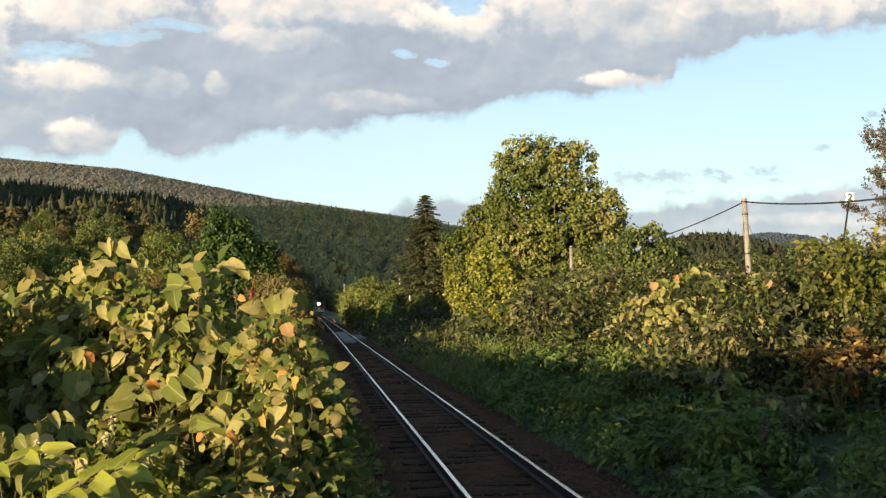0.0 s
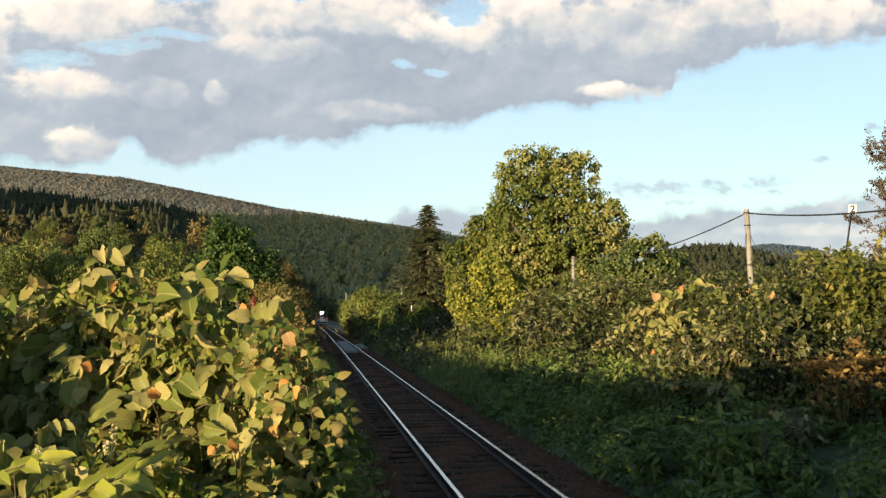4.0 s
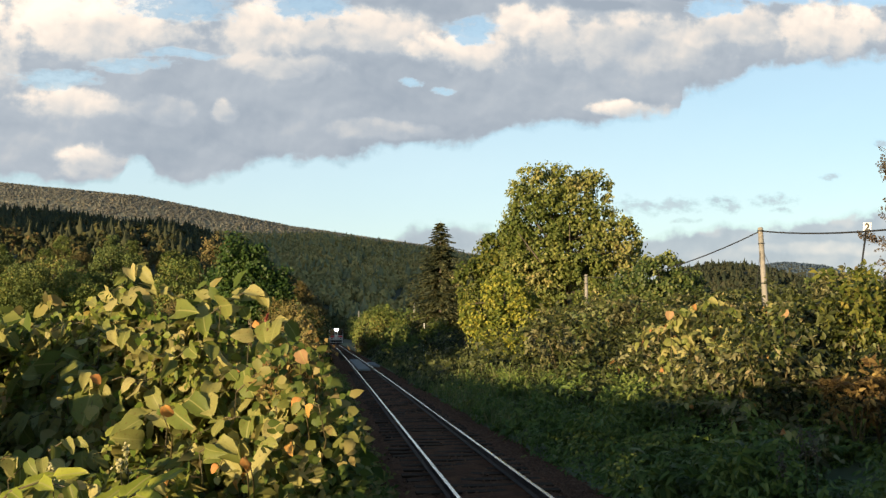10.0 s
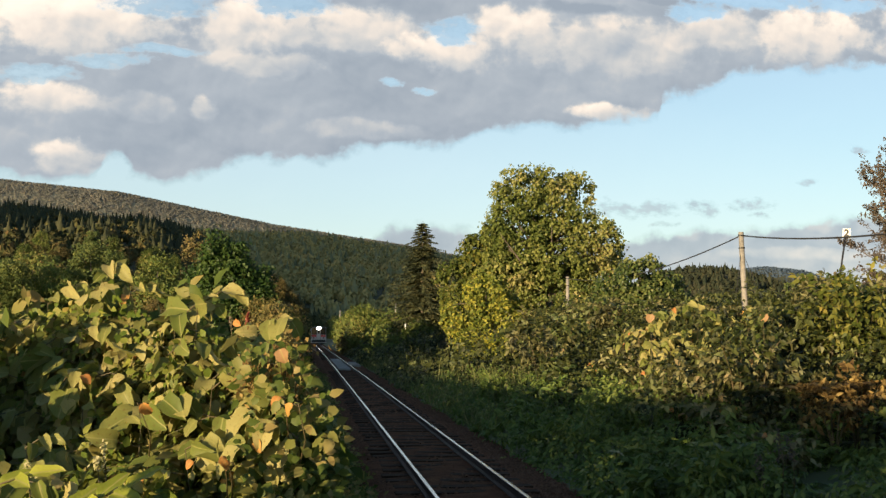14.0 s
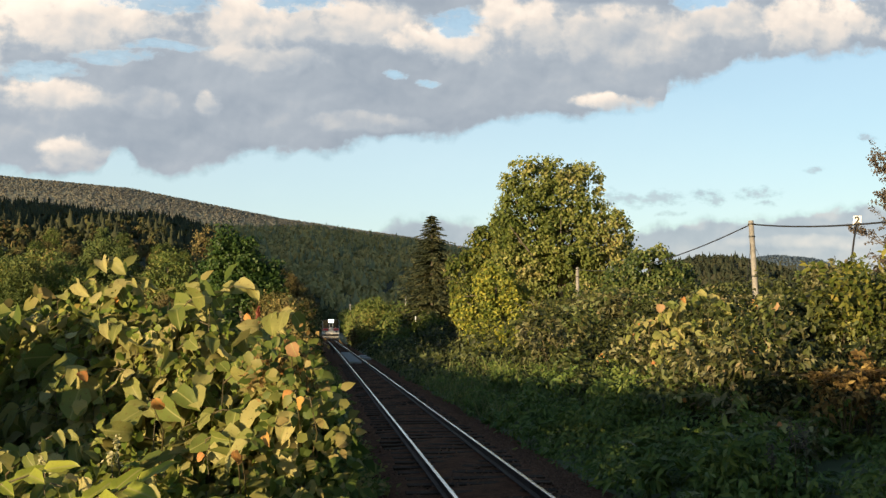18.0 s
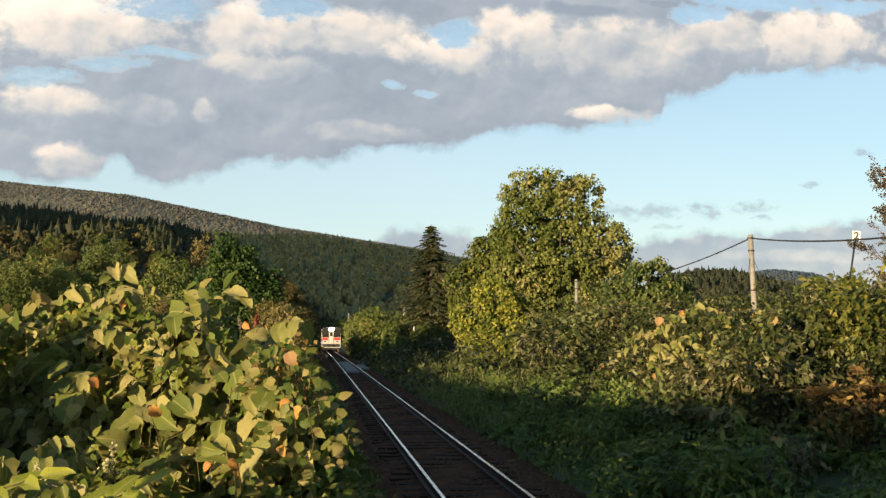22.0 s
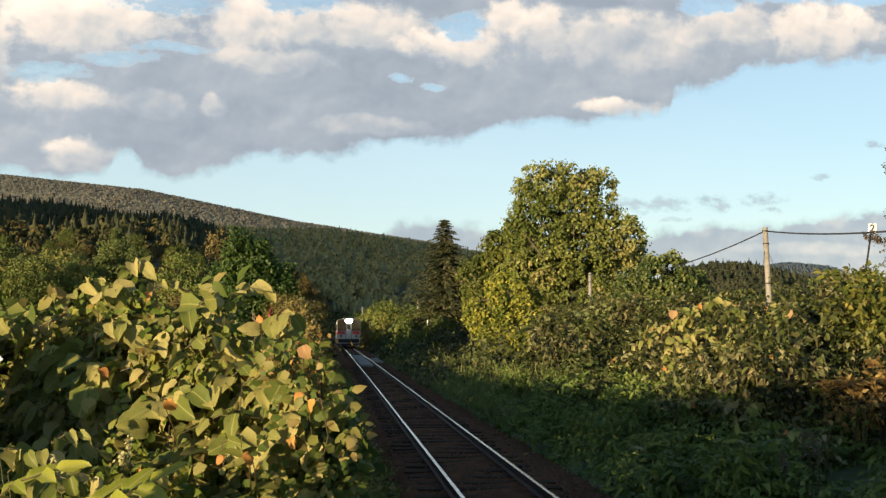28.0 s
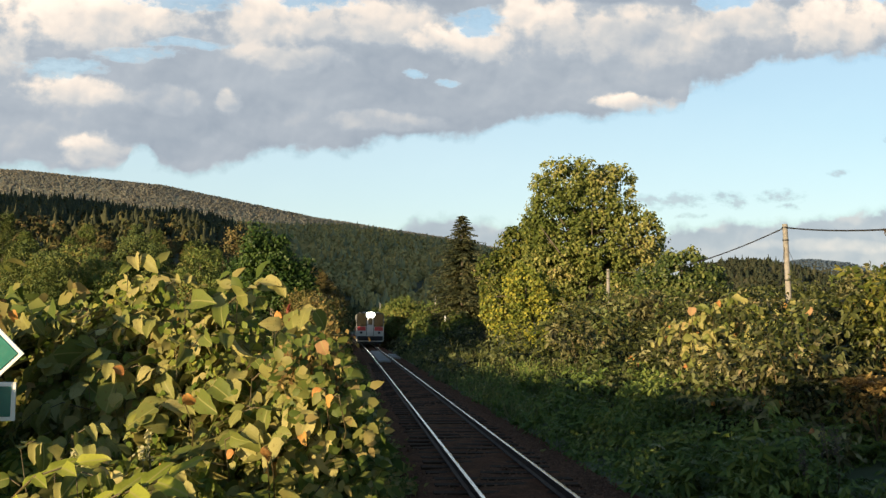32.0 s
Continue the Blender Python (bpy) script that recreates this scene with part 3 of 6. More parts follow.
# ---- clouds, far behind everything ----
def cloud_material():
    m, n, l, b = material("cloud")
    n.remove(b)

    def mth(op, a, b=0.0, c=None):
        q = n.new("ShaderNodeMath")
        q.operation = op
        for i, s in enumerate((a, b) if c is None else (a, b, c)):
            if isinstance(s, (int, float)):
                q.inputs[i].default_value = s
            else:
                l.new(s, q.inputs[i])
        return q.outputs[0]

    def fbm(vec, scale, detail=7, rough=0.55):
        q = n.new("ShaderNodeTexNoise")
        q.noise_dimensions = "2D"
        q.inputs["Scale"].default_value, q.inputs["Detail"].default_value, q.inputs["Roughness"].default_value = scale, detail, rough
        l.new(vec, q.inputs["Vector"])
        return q.outputs["Fac"]

    def smooth(v, lo, hi):
        q = n.new("ShaderNodeMapRange")
        q.interpolation_type = "SMOOTHSTEP"
        q.inputs["From Min"].default_value, q.inputs["From Max"].default_value = lo, hi
        l.new(v, q.inputs["Value"])
        return q.outputs["Result"]

    tc, sep = n.new("ShaderNodeTexCoord"), n.new("ShaderNodeSeparateXYZ")
    l.new(tc.outputs["Object"], sep.inputs[0])
    k = 0.4487 / 1000
    a0, b0 = mth("MULTIPLY", sep.outputs["X"], k), mth("MULTIPLY", sep.outputs["Z"], k)

    def vec(a, b):
        q = n.new("ShaderNodeCombineXYZ")
        l.new(a, q.inputs[0])
        l.new(b, q.inputs[1])
        return q.outputs[0]

    p0 = vec(a0, mth("MULTIPLY", b0, 1.15))
    w1, w2 = fbm(p0, 7.0, 5), fbm(vec(mth("ADD", a0, 7.3), b0), 7.0, 5)
    rag = mth("SUBTRACT", fbm(p0, 17.0, 7, 0.55), 0.5)
    a = mth("MULTIPLY_ADD", mth("SUBTRACT", w1, 0.5), 0.055, a0)
    b = mth("MULTIPLY_ADD", mth("SUBTRACT", w2, 0.5), 0.035, b0)

    def line(pts):
        """A height that follows points (a, b) along the sky."""
        cv = n.new("ShaderNodeFloatCurve")
        c = cv.mapping.curves[0]
        c.points[0].location = (0, pts[0][1] / 0.65)
        c.points[1].location = (1, pts[-1][1] / 0.65)
        for x, y in pts[1:-1]:
            c.points.new((x + 0.8) / 2.2, y / 0.65)
        cv.mapping.update()
        cv.inputs["Factor"].default_value = 1
        l.new(mth("DIVIDE", mth("ADD", a, 0.8), 2.2), cv.inputs["Value"])
        return mth("MULTIPLY", cv.outputs["Value"], 0.65)

    fine = mth("SUBTRACT", fbm(vec(a0, mth("MULTIPLY", b0, 1.9)), 34.0, 7, 0.62), 0.5)

    def oval(cx, cy, rx, ry, edge_noise=2.6):
        """Offsets from the middle of an oval, in its radii, and the ragged distance inside its rim."""
        u, v = mth("DIVIDE", mth("SUBTRACT", a, cx), rx), mth("DIVIDE", mth("SUBTRACT", b, cy), ry)
        q = mth("ADD", mth("MULTIPLY", u, u), mth("MULTIPLY", v, v))
        return u, v, mth("MULTIPLY_ADD", rag if edge_noise < 3 else fine, edge_noise, mth("SUBTRACT", 1.0, q))

    def spread_of(rows, lo, hi, edge_noise=2.6):
        out = None
        for row in rows:
            m1 = smooth(oval(*row[:4], edge_noise)[2], lo, hi)
            out = m1 if out is None else mth("MAXIMUM", out, m1)
        return out

    # lower edge of the bank
    edge = line([(-0.699, 0.256), (-0.517, 0.257), (-0.462, 0.255), (-0.397, 0.263), (-0.358, 0.274), (-0.329, 0.315), (-0.294, 0.27), (-0.159, 0.278), (-0.14, 0.293), (0.017, 0.31), (0.157, 0.337), (0.249, 0.344), (0.311, 0.359), (0.395, 0.374), (0.511, 0.375), (0.538, 0.392), (0.641, 0.406), (0.655, 0.435), (0.686, 0.451), (0.763, 0.471), (0.791, 0.494), (0.91, 0.509), (1.104, 0.528), (1.38, 0.559)])
    up = mth("MULTIPLY_ADD", rag, 0.05, mth("SUBTRACT", b, edge))
    bank = smooth(up, -0.008, 0.016)
    hole = spread_of(((-0.261, 0.58, 0.064, 0.017), (-0.035, 0.589, 0.051, 0.014), (-0.471, 0.448, 0.049, 0.012), (-0.349, 0.474, 0.049, 0.008), (-0.249, 0.493, 0.051, 0.006), (0.153, 0.455, 0.012, 0.005), (0.209, 0.444, 0.016, 0.005), (0.263, 0.558, 0.037, 0.017), (0.727, 0.618, 0.041, 0.015), (0.845, 0.642, 0.093, 0.013), (1.028, 0.647, 0.062, 0.011)), -2.2, 1.6, 6.0)
    low = mth("MULTIPLY", spread_of(((0.618, 0.238, 0.074, 0.014), (0.737, 0.239, 0.031, 0.013), (0.831, 0.249, 0.037, 0.012), (0.845, 0.231, 0.018, 0.005), (0.661, 0.206, 0.021, 0.005), (0.933, 0.296, 0.016, 0.005), (1.049, 0.36, 0.019, 0.007)), -1.1, 1.5, 6.5), 0.78)
    # a low band of distant cloud that lies on the hills
    top = line([(-0.8, 0.10), (0.05, 0.15), (0.225, 0.205), (0.38, 0.19), (0.575, 0.184), (0.72, 0.20), (0.88, 0.215), (0.975, 0.233), (1.06, 0.236), (1.4, 0.225)])
    under = mth("MULTIPLY_ADD", rag, 0.045, mth("SUBTRACT", top, b))
    haze = mth("MULTIPLY", smooth(under, -0.006, 0.016), 0.93)
    main = mth("MULTIPLY", bank, mth("SUBTRACT", 1.0, mth("MULTIPLY", hole, 0.97)))
    # a thin veil over all the sky, denser towards the horizon
    veil = mth("MINIMUM", mth("MAXIMUM", mth("MULTIPLY_ADD", a0, -0.12, mth("MULTIPLY_ADD", b0, -0.75, 0.76)), 0.34), 0.50)
    dens = mth("MAXIMUM", mth("MAXIMUM", main, low), mth("MAXIMUM", haze, veil))
    # billows: bright where they face the low sun, grey beneath; later ones stand before earlier ones
    pw = vec(a, mth("MULTIPLY", b, 1.15))

    def slope(scale, dx, dy, detail):
        sh = n.new("ShaderNodeVectorMath")
        sh.operation = "ADD"
        sh.inputs[1].default_value = (dx, dy, 0)
        l.new(pw, sh.inputs[0])
        return mth("SUBTRACT", fbm(pw, scale, detail, 0.5), fbm(sh.outputs[0], scale, detail, 0.5))

    relief = mth("ADD", mth("MULTIPLY", slope(7.0, -0.012, 0.030, 3), 0.65), mth("MULTIPLY", slope(20.0, -0.005, 0.011, 4), 0.28))
    lit = mth("MULTIPLY_ADD", relief, 0.8, 0.16)
    lit = mth("MULTIPLY_ADD", mth("SUBTRACT", fbm(pw, 3.0, 4), 0.5), 0.30, lit)
    for cx, cy, rx, ry, gain in ((-0.409, 0.554, 0.206, 0.082, 0.72), (-0.108, 0.546, 0.124, 0.05, 0.5), (0.093, 0.546, 0.144, 0.048, 0.36), (-0.067, 0.48, 0.113, 0.027, 0.26), (0.394, 0.56, 0.098, 0.057, 0.46), (0.588, 0.545, 0.206, 0.061, 0.32), (0.799, 0.58, 0.103, 0.046, 0.38), (0.957, 0.577, 0.134, 0.061, 0.5), (1.215, 0.602, 0.154, 0.063, 0.5), (0.242, 0.515, 0.108, 0.04, 0.55)) + ((-0.45, 0.404, 0.098, 0.032, 0.5), (-0.182, 0.397, 0.025, 0.027, 0.3), (-0.403, 0.299, 0.064, 0.036, 0.44), (0.56, 0.415, 0.082, 0.021, 0.52), (-0.289, 0.398, 0.072, 0.027, 0.10), (0.096, 0.367, 0.124, 0.019, 0.07), (-0.638, 0.473, 0.124, 0.063, 0.5)):
        u, v, rim = oval(cx, cy, rx, ry)
        m1 = smooth(rim, -0.25, 0.75)
        tone = mth("MULTIPLY_ADD", v, 0.52 * gain, mth("MULTIPLY_ADD", u, -0.16 * gain, 0.22 + 0.78 * gain))
        tone = mth("MINIMUM", mth("MULTIPLY_ADD", relief, 1.2, tone), 0.34 + 1.1 * gain)
        df = mth("MULTIPLY", mth("SUBTRACT", tone, lit), m1)
        lit = mth("ADD", lit, df)
    lit = mth("MULTIPLY_ADD", spread_of(((0.502, 0.615, 0.098, 0.013), (0.721, 0.64, 0.113, 0.008)), -0.5, 1.2), -0.35, lit)
    lit = mth("MULTIPLY_ADD", mth("SUBTRACT", 1.0, smooth(up, 0.0, 0.05)), mth("MULTIPLY", bank, -0.05), lit)
    lit = mth("MULTIPLY_ADD", mth("MULTIPLY", hole, mth("SUBTRACT", 1.0, hole)), 0.3, lit)
    puff = spread_of(((0.685, 0.192, 0.035, 0.012), (0.965, 0.222, 0.04, 0.014), (0.56, 0.18, 0.03, 0.008), (0.93, 0.16, 0.16, 0.012)), -0.6, 1.2)
    band_tone = mth("MULTIPLY_ADD", puff, 0.22, mth("MULTIPLY_ADD", smooth(under, 0.03, 0.09), 0.10, mth("MULTIPLY_ADD", relief, 0.9, 0.20)))
    lit = mth("MULTIPLY_ADD", mth("SUBTRACT", band_tone, lit), haze, lit)
    r = ramp(n, [(0.0, (0.29, 0.335, 0.39)), (0.22, (0.37, 0.41, 0.455)), (0.45, (0.525, 0.525, 0.52)), (0.70, (0.76, 0.675, 0.595)), (1.0, (0.97, 0.855, 0.725))])
    l.new(lit, r.inputs[0])
    em, tr, mx = n.new("ShaderNodeEmission"), n.new("ShaderNodeBsdfTransparent"), n.new("ShaderNodeMixShader")
    em.inputs["Strength"].default_value = 0.82
    thin = n.new("ShaderNodeMix")
    thin.data_type = "RGBA"
    l.new(mth("MULTIPLY", mth("SUBTRACT", 1.0, mth("MAXIMUM", main, mth("MAXIMUM", low, haze))), 0.85), thin.inputs["Factor"])
    l.new(r.outputs["Color"], thin.inputs["A"])
    thin.inputs["B"].default_value = (0.725, 0.84, 0.89, 1)
    l.new(thin.outputs["Result"], em.inputs["Color"])
    l.new(dens, mx.inputs["Fac"])
    l.new(tr.outputs[0], mx.inputs[1])
    l.new(em.outputs[0], mx.inputs[2])
    l.new(mx.outputs[0], n["Material Output"].inputs["Surface"])
    m.cycles.emission_sampling = "NONE"
    return m


clouds = new("cloud_bank", mesh_of("cloud_bank", [(-4500, 0, 0), (5500, 0, 0), (5500, 0, 3000), (-4500, 0, 3000)], [(0, 1, 2, 3)], cloud_material()))
tagged(clouds, "grey evening cloud bank with cream sunlit billows", "cloud", kind="structure")


# ---- trees ----
def broad_tree(name, label, base, lobes, clumps, per, leaf, mat, seed, trunk_r=0.25, bark=M_BARK, clump_r=0.7, inner=0.55, limbs=3, spread=0.9):
    """A tree: tapered trunk, a limb to each lobe, and a crown of clumps of leaves in the lobes (x, y, z, rx, ry, rz from the base)."""
    rng = np.random.default_rng(seed)
    root = tagged(new(name), label, "tree")
    root.location = base
    top = max(q[2] + 0.3 * q[5] for q in lobes)
    mean = np.mean([q[:2] for q in lobes], axis=0)
    pts = [(mean[0] * s + rng.normal(0, 0.08), mean[1] * s + rng.normal(0, 0.08), top * s) for s in (0, 0.2, 0.4, 0.6, 0.8, 1.0)]
    pts[0] = (0, 0, -0.3)
    v, f = tube(pts, [trunk_r * q for q in (1.25, 0.95, 0.8, 0.6, 0.4, 0.12)], 9)
    part("trunk", mesh_of("trunk", v, f, bark, True), root)
    for q in lobes:
        for _ in range(limbs):
            s = rng.uniform(0.3, 0.75)
            st = Vector((mean[0] * s, mean[1] * s, top * s))
            d = rng.normal(0, 0.45, 3)
            en = Vector((q[0] + d[0] * q[3], q[1] + d[1] * q[4], max(q[2] + d[2] * q[5], st.z + 0.3)))
            mid = (st + en) / 2 + Vector(rng.normal(0, 0.15, 3))
            v, f = tube([st, mid, en], [trunk_r * 0.38, trunk_r * 0.22, trunk_r * 0.05], 6)
            part("limb", mesh_of("limb", v, f, bark, True), root)
    vol = np.array([q[3] * q[4] * q[5] for q in lobes]) ** 0.67
    which = rng.choice(len(lobes), clumps, p=vol / vol.sum())
    u = unit(rng.normal(0, 1, (clumps, 3))) * (inner + (1 - inner) * rng.random((clumps, 1)) ** 0.5) * rng.uniform(0.88, 1.1, (clumps, 1))
    L = np.array(lobes)[which]
    cen = L[:, :3] + u * L[:, 3:]
    size = rng.uniform(0.6, 1.5, (clumps, 1, 1)) * clump_r
    off = unit(rng.normal(0, 1, (clumps, per, 3))) * rng.uniform(0.25, 1.5, (clumps, per, 1)) * size * np.array([1, 1, 0.75])
    loc = (cen[:, None, :] + off).reshape(-1, 3)
    z = unit(unit(off.reshape(-1, 3)) * 0.7 + np.array(LIGHTWARD) * 0.45 + rng.normal(0, 0.3 * spread, loc.shape))
    y = rng.normal(0, 0.8, loc.shape) - np.array([0, 0, 0.7])
    y = unit(y - z * (y * z).sum(1, keepdims=True))
    sc = rng.uniform(*leaf, (len(loc), 1)) * np.array([[1.25, 1, 1]])
    part("crown", scatter("crown", LEAF_V, LEAF_F, np.stack([np.cross(y, z), y, z], axis=2), loc, sc, mat), root)
    return root


def spruce(label, base, height, radius, seed):
    rng = np.random.default_rng(seed)
    root = tagged(new("spruce_tree"), label, "tree")
    root.location = base
    v, f = tube([(0, 0, -0.3), (0, 0, height * 0.5), (0, 0, height)], [0.24, 0.14, 0.01], 8)
    part("trunk", mesh_of("trunk", v, f, M_BARK, True), root)
    loc, rot, sc = [], [], []
    z = height * 0.06
    while z < height * 0.985:
        s = 1 - z / height
        reach = radius * (s ** 0.75) * rng.uniform(0.8, 1.1) + 0.12
        for _ in range(int(9 + 13 * s)):
            a = rng.uniform(0, 6.283)
            r = reach * rng.uniform(0.55, 1.22)
            for q in range(11):
                t = (q + 1) / 11
                p = np.array([math.cos(a) * r * t, math.sin(a) * r * t, z - 0.32 * r * t ** 1.3 + 0.10 * r * t ** 4])
                for sgn in (-1, 1, 0):
                    y = unit(np.array([math.cos(a + sgn * 0.8), math.sin(a + sgn * 0.8), -0.35]) + rng.normal(0, 0.2, 3))
                    n = unit(np.array([0, 0, 1.0]) + rng.normal(0, 0.35, 3))
                    n = unit(n - y * (n @ y))
                    loc.append(p)
                    rot.append(np.stack([np.cross(y, n), y, n], 1))
                    k = (0.95 - 0.35 * t) * (0.45 + 0.55 * s)
                    sc.append((k * 0.5, k * 0.85, k))
        z += height * 0.026 * (0.6 + 0.6 * s)
    part("crown", scatter("crown", LEAF_V, LEAF_F, np.array(rot), np.array(loc), np.array(sc), M_NEEDLE), root)


G = -0.4
broad_tree("ash_tree", "large spreading tree with yellow-green early autumn leaves", (18.3, 75, G),
           [(-1.2, 0, 12.9, 3.5, 2.6, 3.0), (1.0, 0.4, 12.5, 3.0, 2.6, 3.0), (3.45, 0, 9.6, 2.45, 2.4, 2.7), (-2.6, -0.5, 10.2, 2.8, 2.6, 3.0), (1.0, -1.0, 8.6, 4.0, 2.8, 2.6), (-2.8, -0.8, 7.0, 2.9, 2.2, 2.4), (3.8, -0.3, 7.4, 2.2, 2.0, 1.8), (0.5, -1.2, 5.6, 4.6, 2.4, 2.2)],
           1250, 36, (0.15, 0.31), M_GOLD, 21, 0.34, clump_r=0.36, inner=0.48, limbs=8)
broad_tree("willow_tree", "rounded green and yellow tree beside the large one", (13.2, 78, G), [(0.1, 0, 8.3, 1.8, 1.9, 2.4), (1.7, 0, 9.4, 1.7, 1.7, 2.3), (-1.5, 0, 6.6, 1.7, 1.7, 2.2), (1.6, 0, 7.0, 2.0, 1.9, 2.5), (0, -0.5, 4.6, 2.8, 2.0, 2.3)],
           400, 46, (0.18, 0.34), M_WILLOW, 22, 0.22, clump_r=0.42)
broad_tree("maple_shrub", "bright yellow-green bushy small tree", (10.6, 60, G), [(0.2, 0, 4.9, 1.5, 1.5, 1.6), (-1.2, -0.3, 3.5, 1.4, 1.3, 1.4), (1.2, 0, 3.7, 1.5, 1.5, 1.6), (0, -0.5, 2.5, 2.3, 1.6, 1.5)],
           210, 44, (0.14, 0.27), M_LIME, 23, 0.12, clump_r=0.34)
spruce("tall dark spruce with brownish green needles", (10.7, 95, G), 13.5, 5.6, 24)
broad_tree("alder_tree", "small dark green leafy tree behind the hedge", (15.3, 45, G), [(0.1, 0, 5.1, 1.2, 1.1, 1.2), (-1.2, -0.2, 4.4, 1.2, 1.0, 1.2), (1.25, 0, 4.4, 1.2, 1.0, 1.1), (0, -0.6, 3.3, 2.2, 1.2, 1.5)],
           300, 40, (0.12, 0.22), M_DARKGREEN, 25, 0.11, clump_r=0.24)
broad_tree("linden_tree", "round deep green tree beside the track", (-5.6, 70, G), [(-0.4, 0, 7.6, 1.5, 1.5, 1.9), (-1.3, 0, 5.9, 1.6, 1.6, 2.1), (1.1, 0, 5.8, 1.7, 1.6, 2.0), (1.9, 0, 4.4, 1.3, 1.6, 1.8), (0, -0.4, 3.6, 2.9, 2.0, 2.3)],
           330, 90, (0.16, 0.28), M_GREEN, 26, 0.2, clump_r=0.5, inner=0.35, spread=1.2)


def rowan():
    """A half-bare tree: forking branches and twigs, with small leaves along the outer twigs."""
    rng = random.Random(27)
    root = tagged(new("rowan_tree"), "thin half-bare tree with small brown-pink leaves", "tree")
    root.location = (19.2, 30, G)
    v, f = tube([(0, 0, -0.3), (0.1, 0, 2.0), (0, 0, 4.8), (0.1, 0, 8.4)], [0.12, 0.10, 0.07, 0.02], 8)
    part("trunk", mesh_of("trunk", v, f, M_BARK, True), root)
    tips = []
    for i in range(34):
        z = 2.2 + 5.8 * i / 34
        a = 2.4 * i + rng.uniform(-0.4, 0.4)
        r = rng.uniform(1.0, 1.9) * (1.2 - 0.065 * z)
        st, en = Vector((0.05, 0, z)), Vector((math.cos(a) * r, math.sin(a) * r, z + r * rng.uniform(0.5, 1.0)))
        v, f = tube([st, st.lerp(en, 0.5) + Vector((0, 0, -0.08)), en], [0.032, 0.02, 0.007], 5)
        for _ in range(20):
            p = st.lerp(en, rng.uniform(0.25, 1.0))
            d = Vector((math.cos(a) * 0.5 + rng.gauss(0, 0.6), math.sin(a) * 0.5 + rng.gauss(0, 0.6), rng.uniform(0.0, 1.1))).normalized() * rng.uniform(0.3, 0.7)
            w, g = tube([p, p + d * 0.5 + Vector((0, 0, 0.03)), p + d], [0.010, 0.008, 0.004], 4, len(v))
            v, f = v + w, f + g
            tips += [(p + d * t) for t in (0.3, 0.5, 0.65, 0.8, 0.9, 1.0, 1.05)]
        part("limb", mesh_of("limb", v, f, M_BARK, True), root)
    g = np.random.default_rng(28)
    loc = np.repeat(np.array(tips), 4, axis=0)
    loc = loc + g.normal(0, 0.04, loc.shape)
    part("crown", leaf_stuff("crown", g, loc, (0.05, 0.11), M_PINK, spread=1.0), root)


rowan()


def valley_trees():
    rng = np.random.default_rng(31)
    made = []
    for i in range(4):
        h = (14.0, 16.5, 10.0, 17.5)[i]
        t = broad_tree("birch_tree", "valley tree turning yellow and brown", (-40 + 8 * i, 150, G),
                       [(0, 0, h * 0.76, 2.8, 2.6, h * 0.22), (-1.6, 0, h * 0.52, 2.4, 2.3, h * 0.25), (1.7, 0, h * 0.48, 2.5, 2.3, h * 0.25)], 110, 75, (0.22, 0.42), (M_MIXED, M_OLDGREEN, M_RUSSET, M_RUSSET)[i], 32 + i, 0.2, clump_r=0.8, limbs=1, spread=1.2)
        t["group"] = "valley trees"
        made.append(t)
    for i in range(46):
        y = rng.uniform(140, 225)
        x = rng.uniform(-0.40, -0.13) * y
        m = pose(x, y, G - rng.uniform(0, 4.5), 0, 0, rng.uniform(0, 360))
        copy_thing(made[i % 3], m)
    # larger trees up the foot of the near hill, and a few beyond the track's bend
    crest = HILL_NEAR
    for i in range(46):
        y = rng.uniform(255, 420)
        x = rng.uniform(-0.34, -0.13) * y
        copy_thing(made[i % 3], pose(x, y, float(hill_z(x, y, crest, 230, 800, 1000)) - 1.0, 0, 0, rng.uniform(0, 360)))
    # russet trees down the flank that ends at the track
    for x, y, sink, k in ((-23, 395, 0.5, 3), (-20, 405, 0.5, 3), (-17.2, 398, 0.5, 3), (-14.6, 408, 1.0, 3), (-12.0, 396, 1.0, 3), (-9.6, 404, 2.5, 3), (-7.2, 398, 4.0, 3), (-5.0, 402, 6.0, 3),
                          (-3.2, 392, 8.0, 3), (-9.0, 340, 0.5, 2), (-7.0, 335, 0.5, 2), (-5.2, 342, 1.5, 2), (-13, 262, 0, 2), (-10.5, 258, 0.5, 2), (-8.6, 262, 0.5, 2), (-7.2, 268, 1.5, 2), (-18, 275, 0, 1)):
        copy_thing(made[k], pose(x, y, max(float(hill_z(x, y, crest, 230, 800, 1000)), G) - sink, 0, 0, rng.uniform(0, 360)))
    for i in range(24):
        y = rng.uniform(120, 260)
        x = rng.uniform(0.045, 0.14) * y
        copy_thing(made[2], pose(x, y, G - rng.uniform(4.0, 6.0), 0, 0, rng.uniform(0, 360)))


valley_trees()


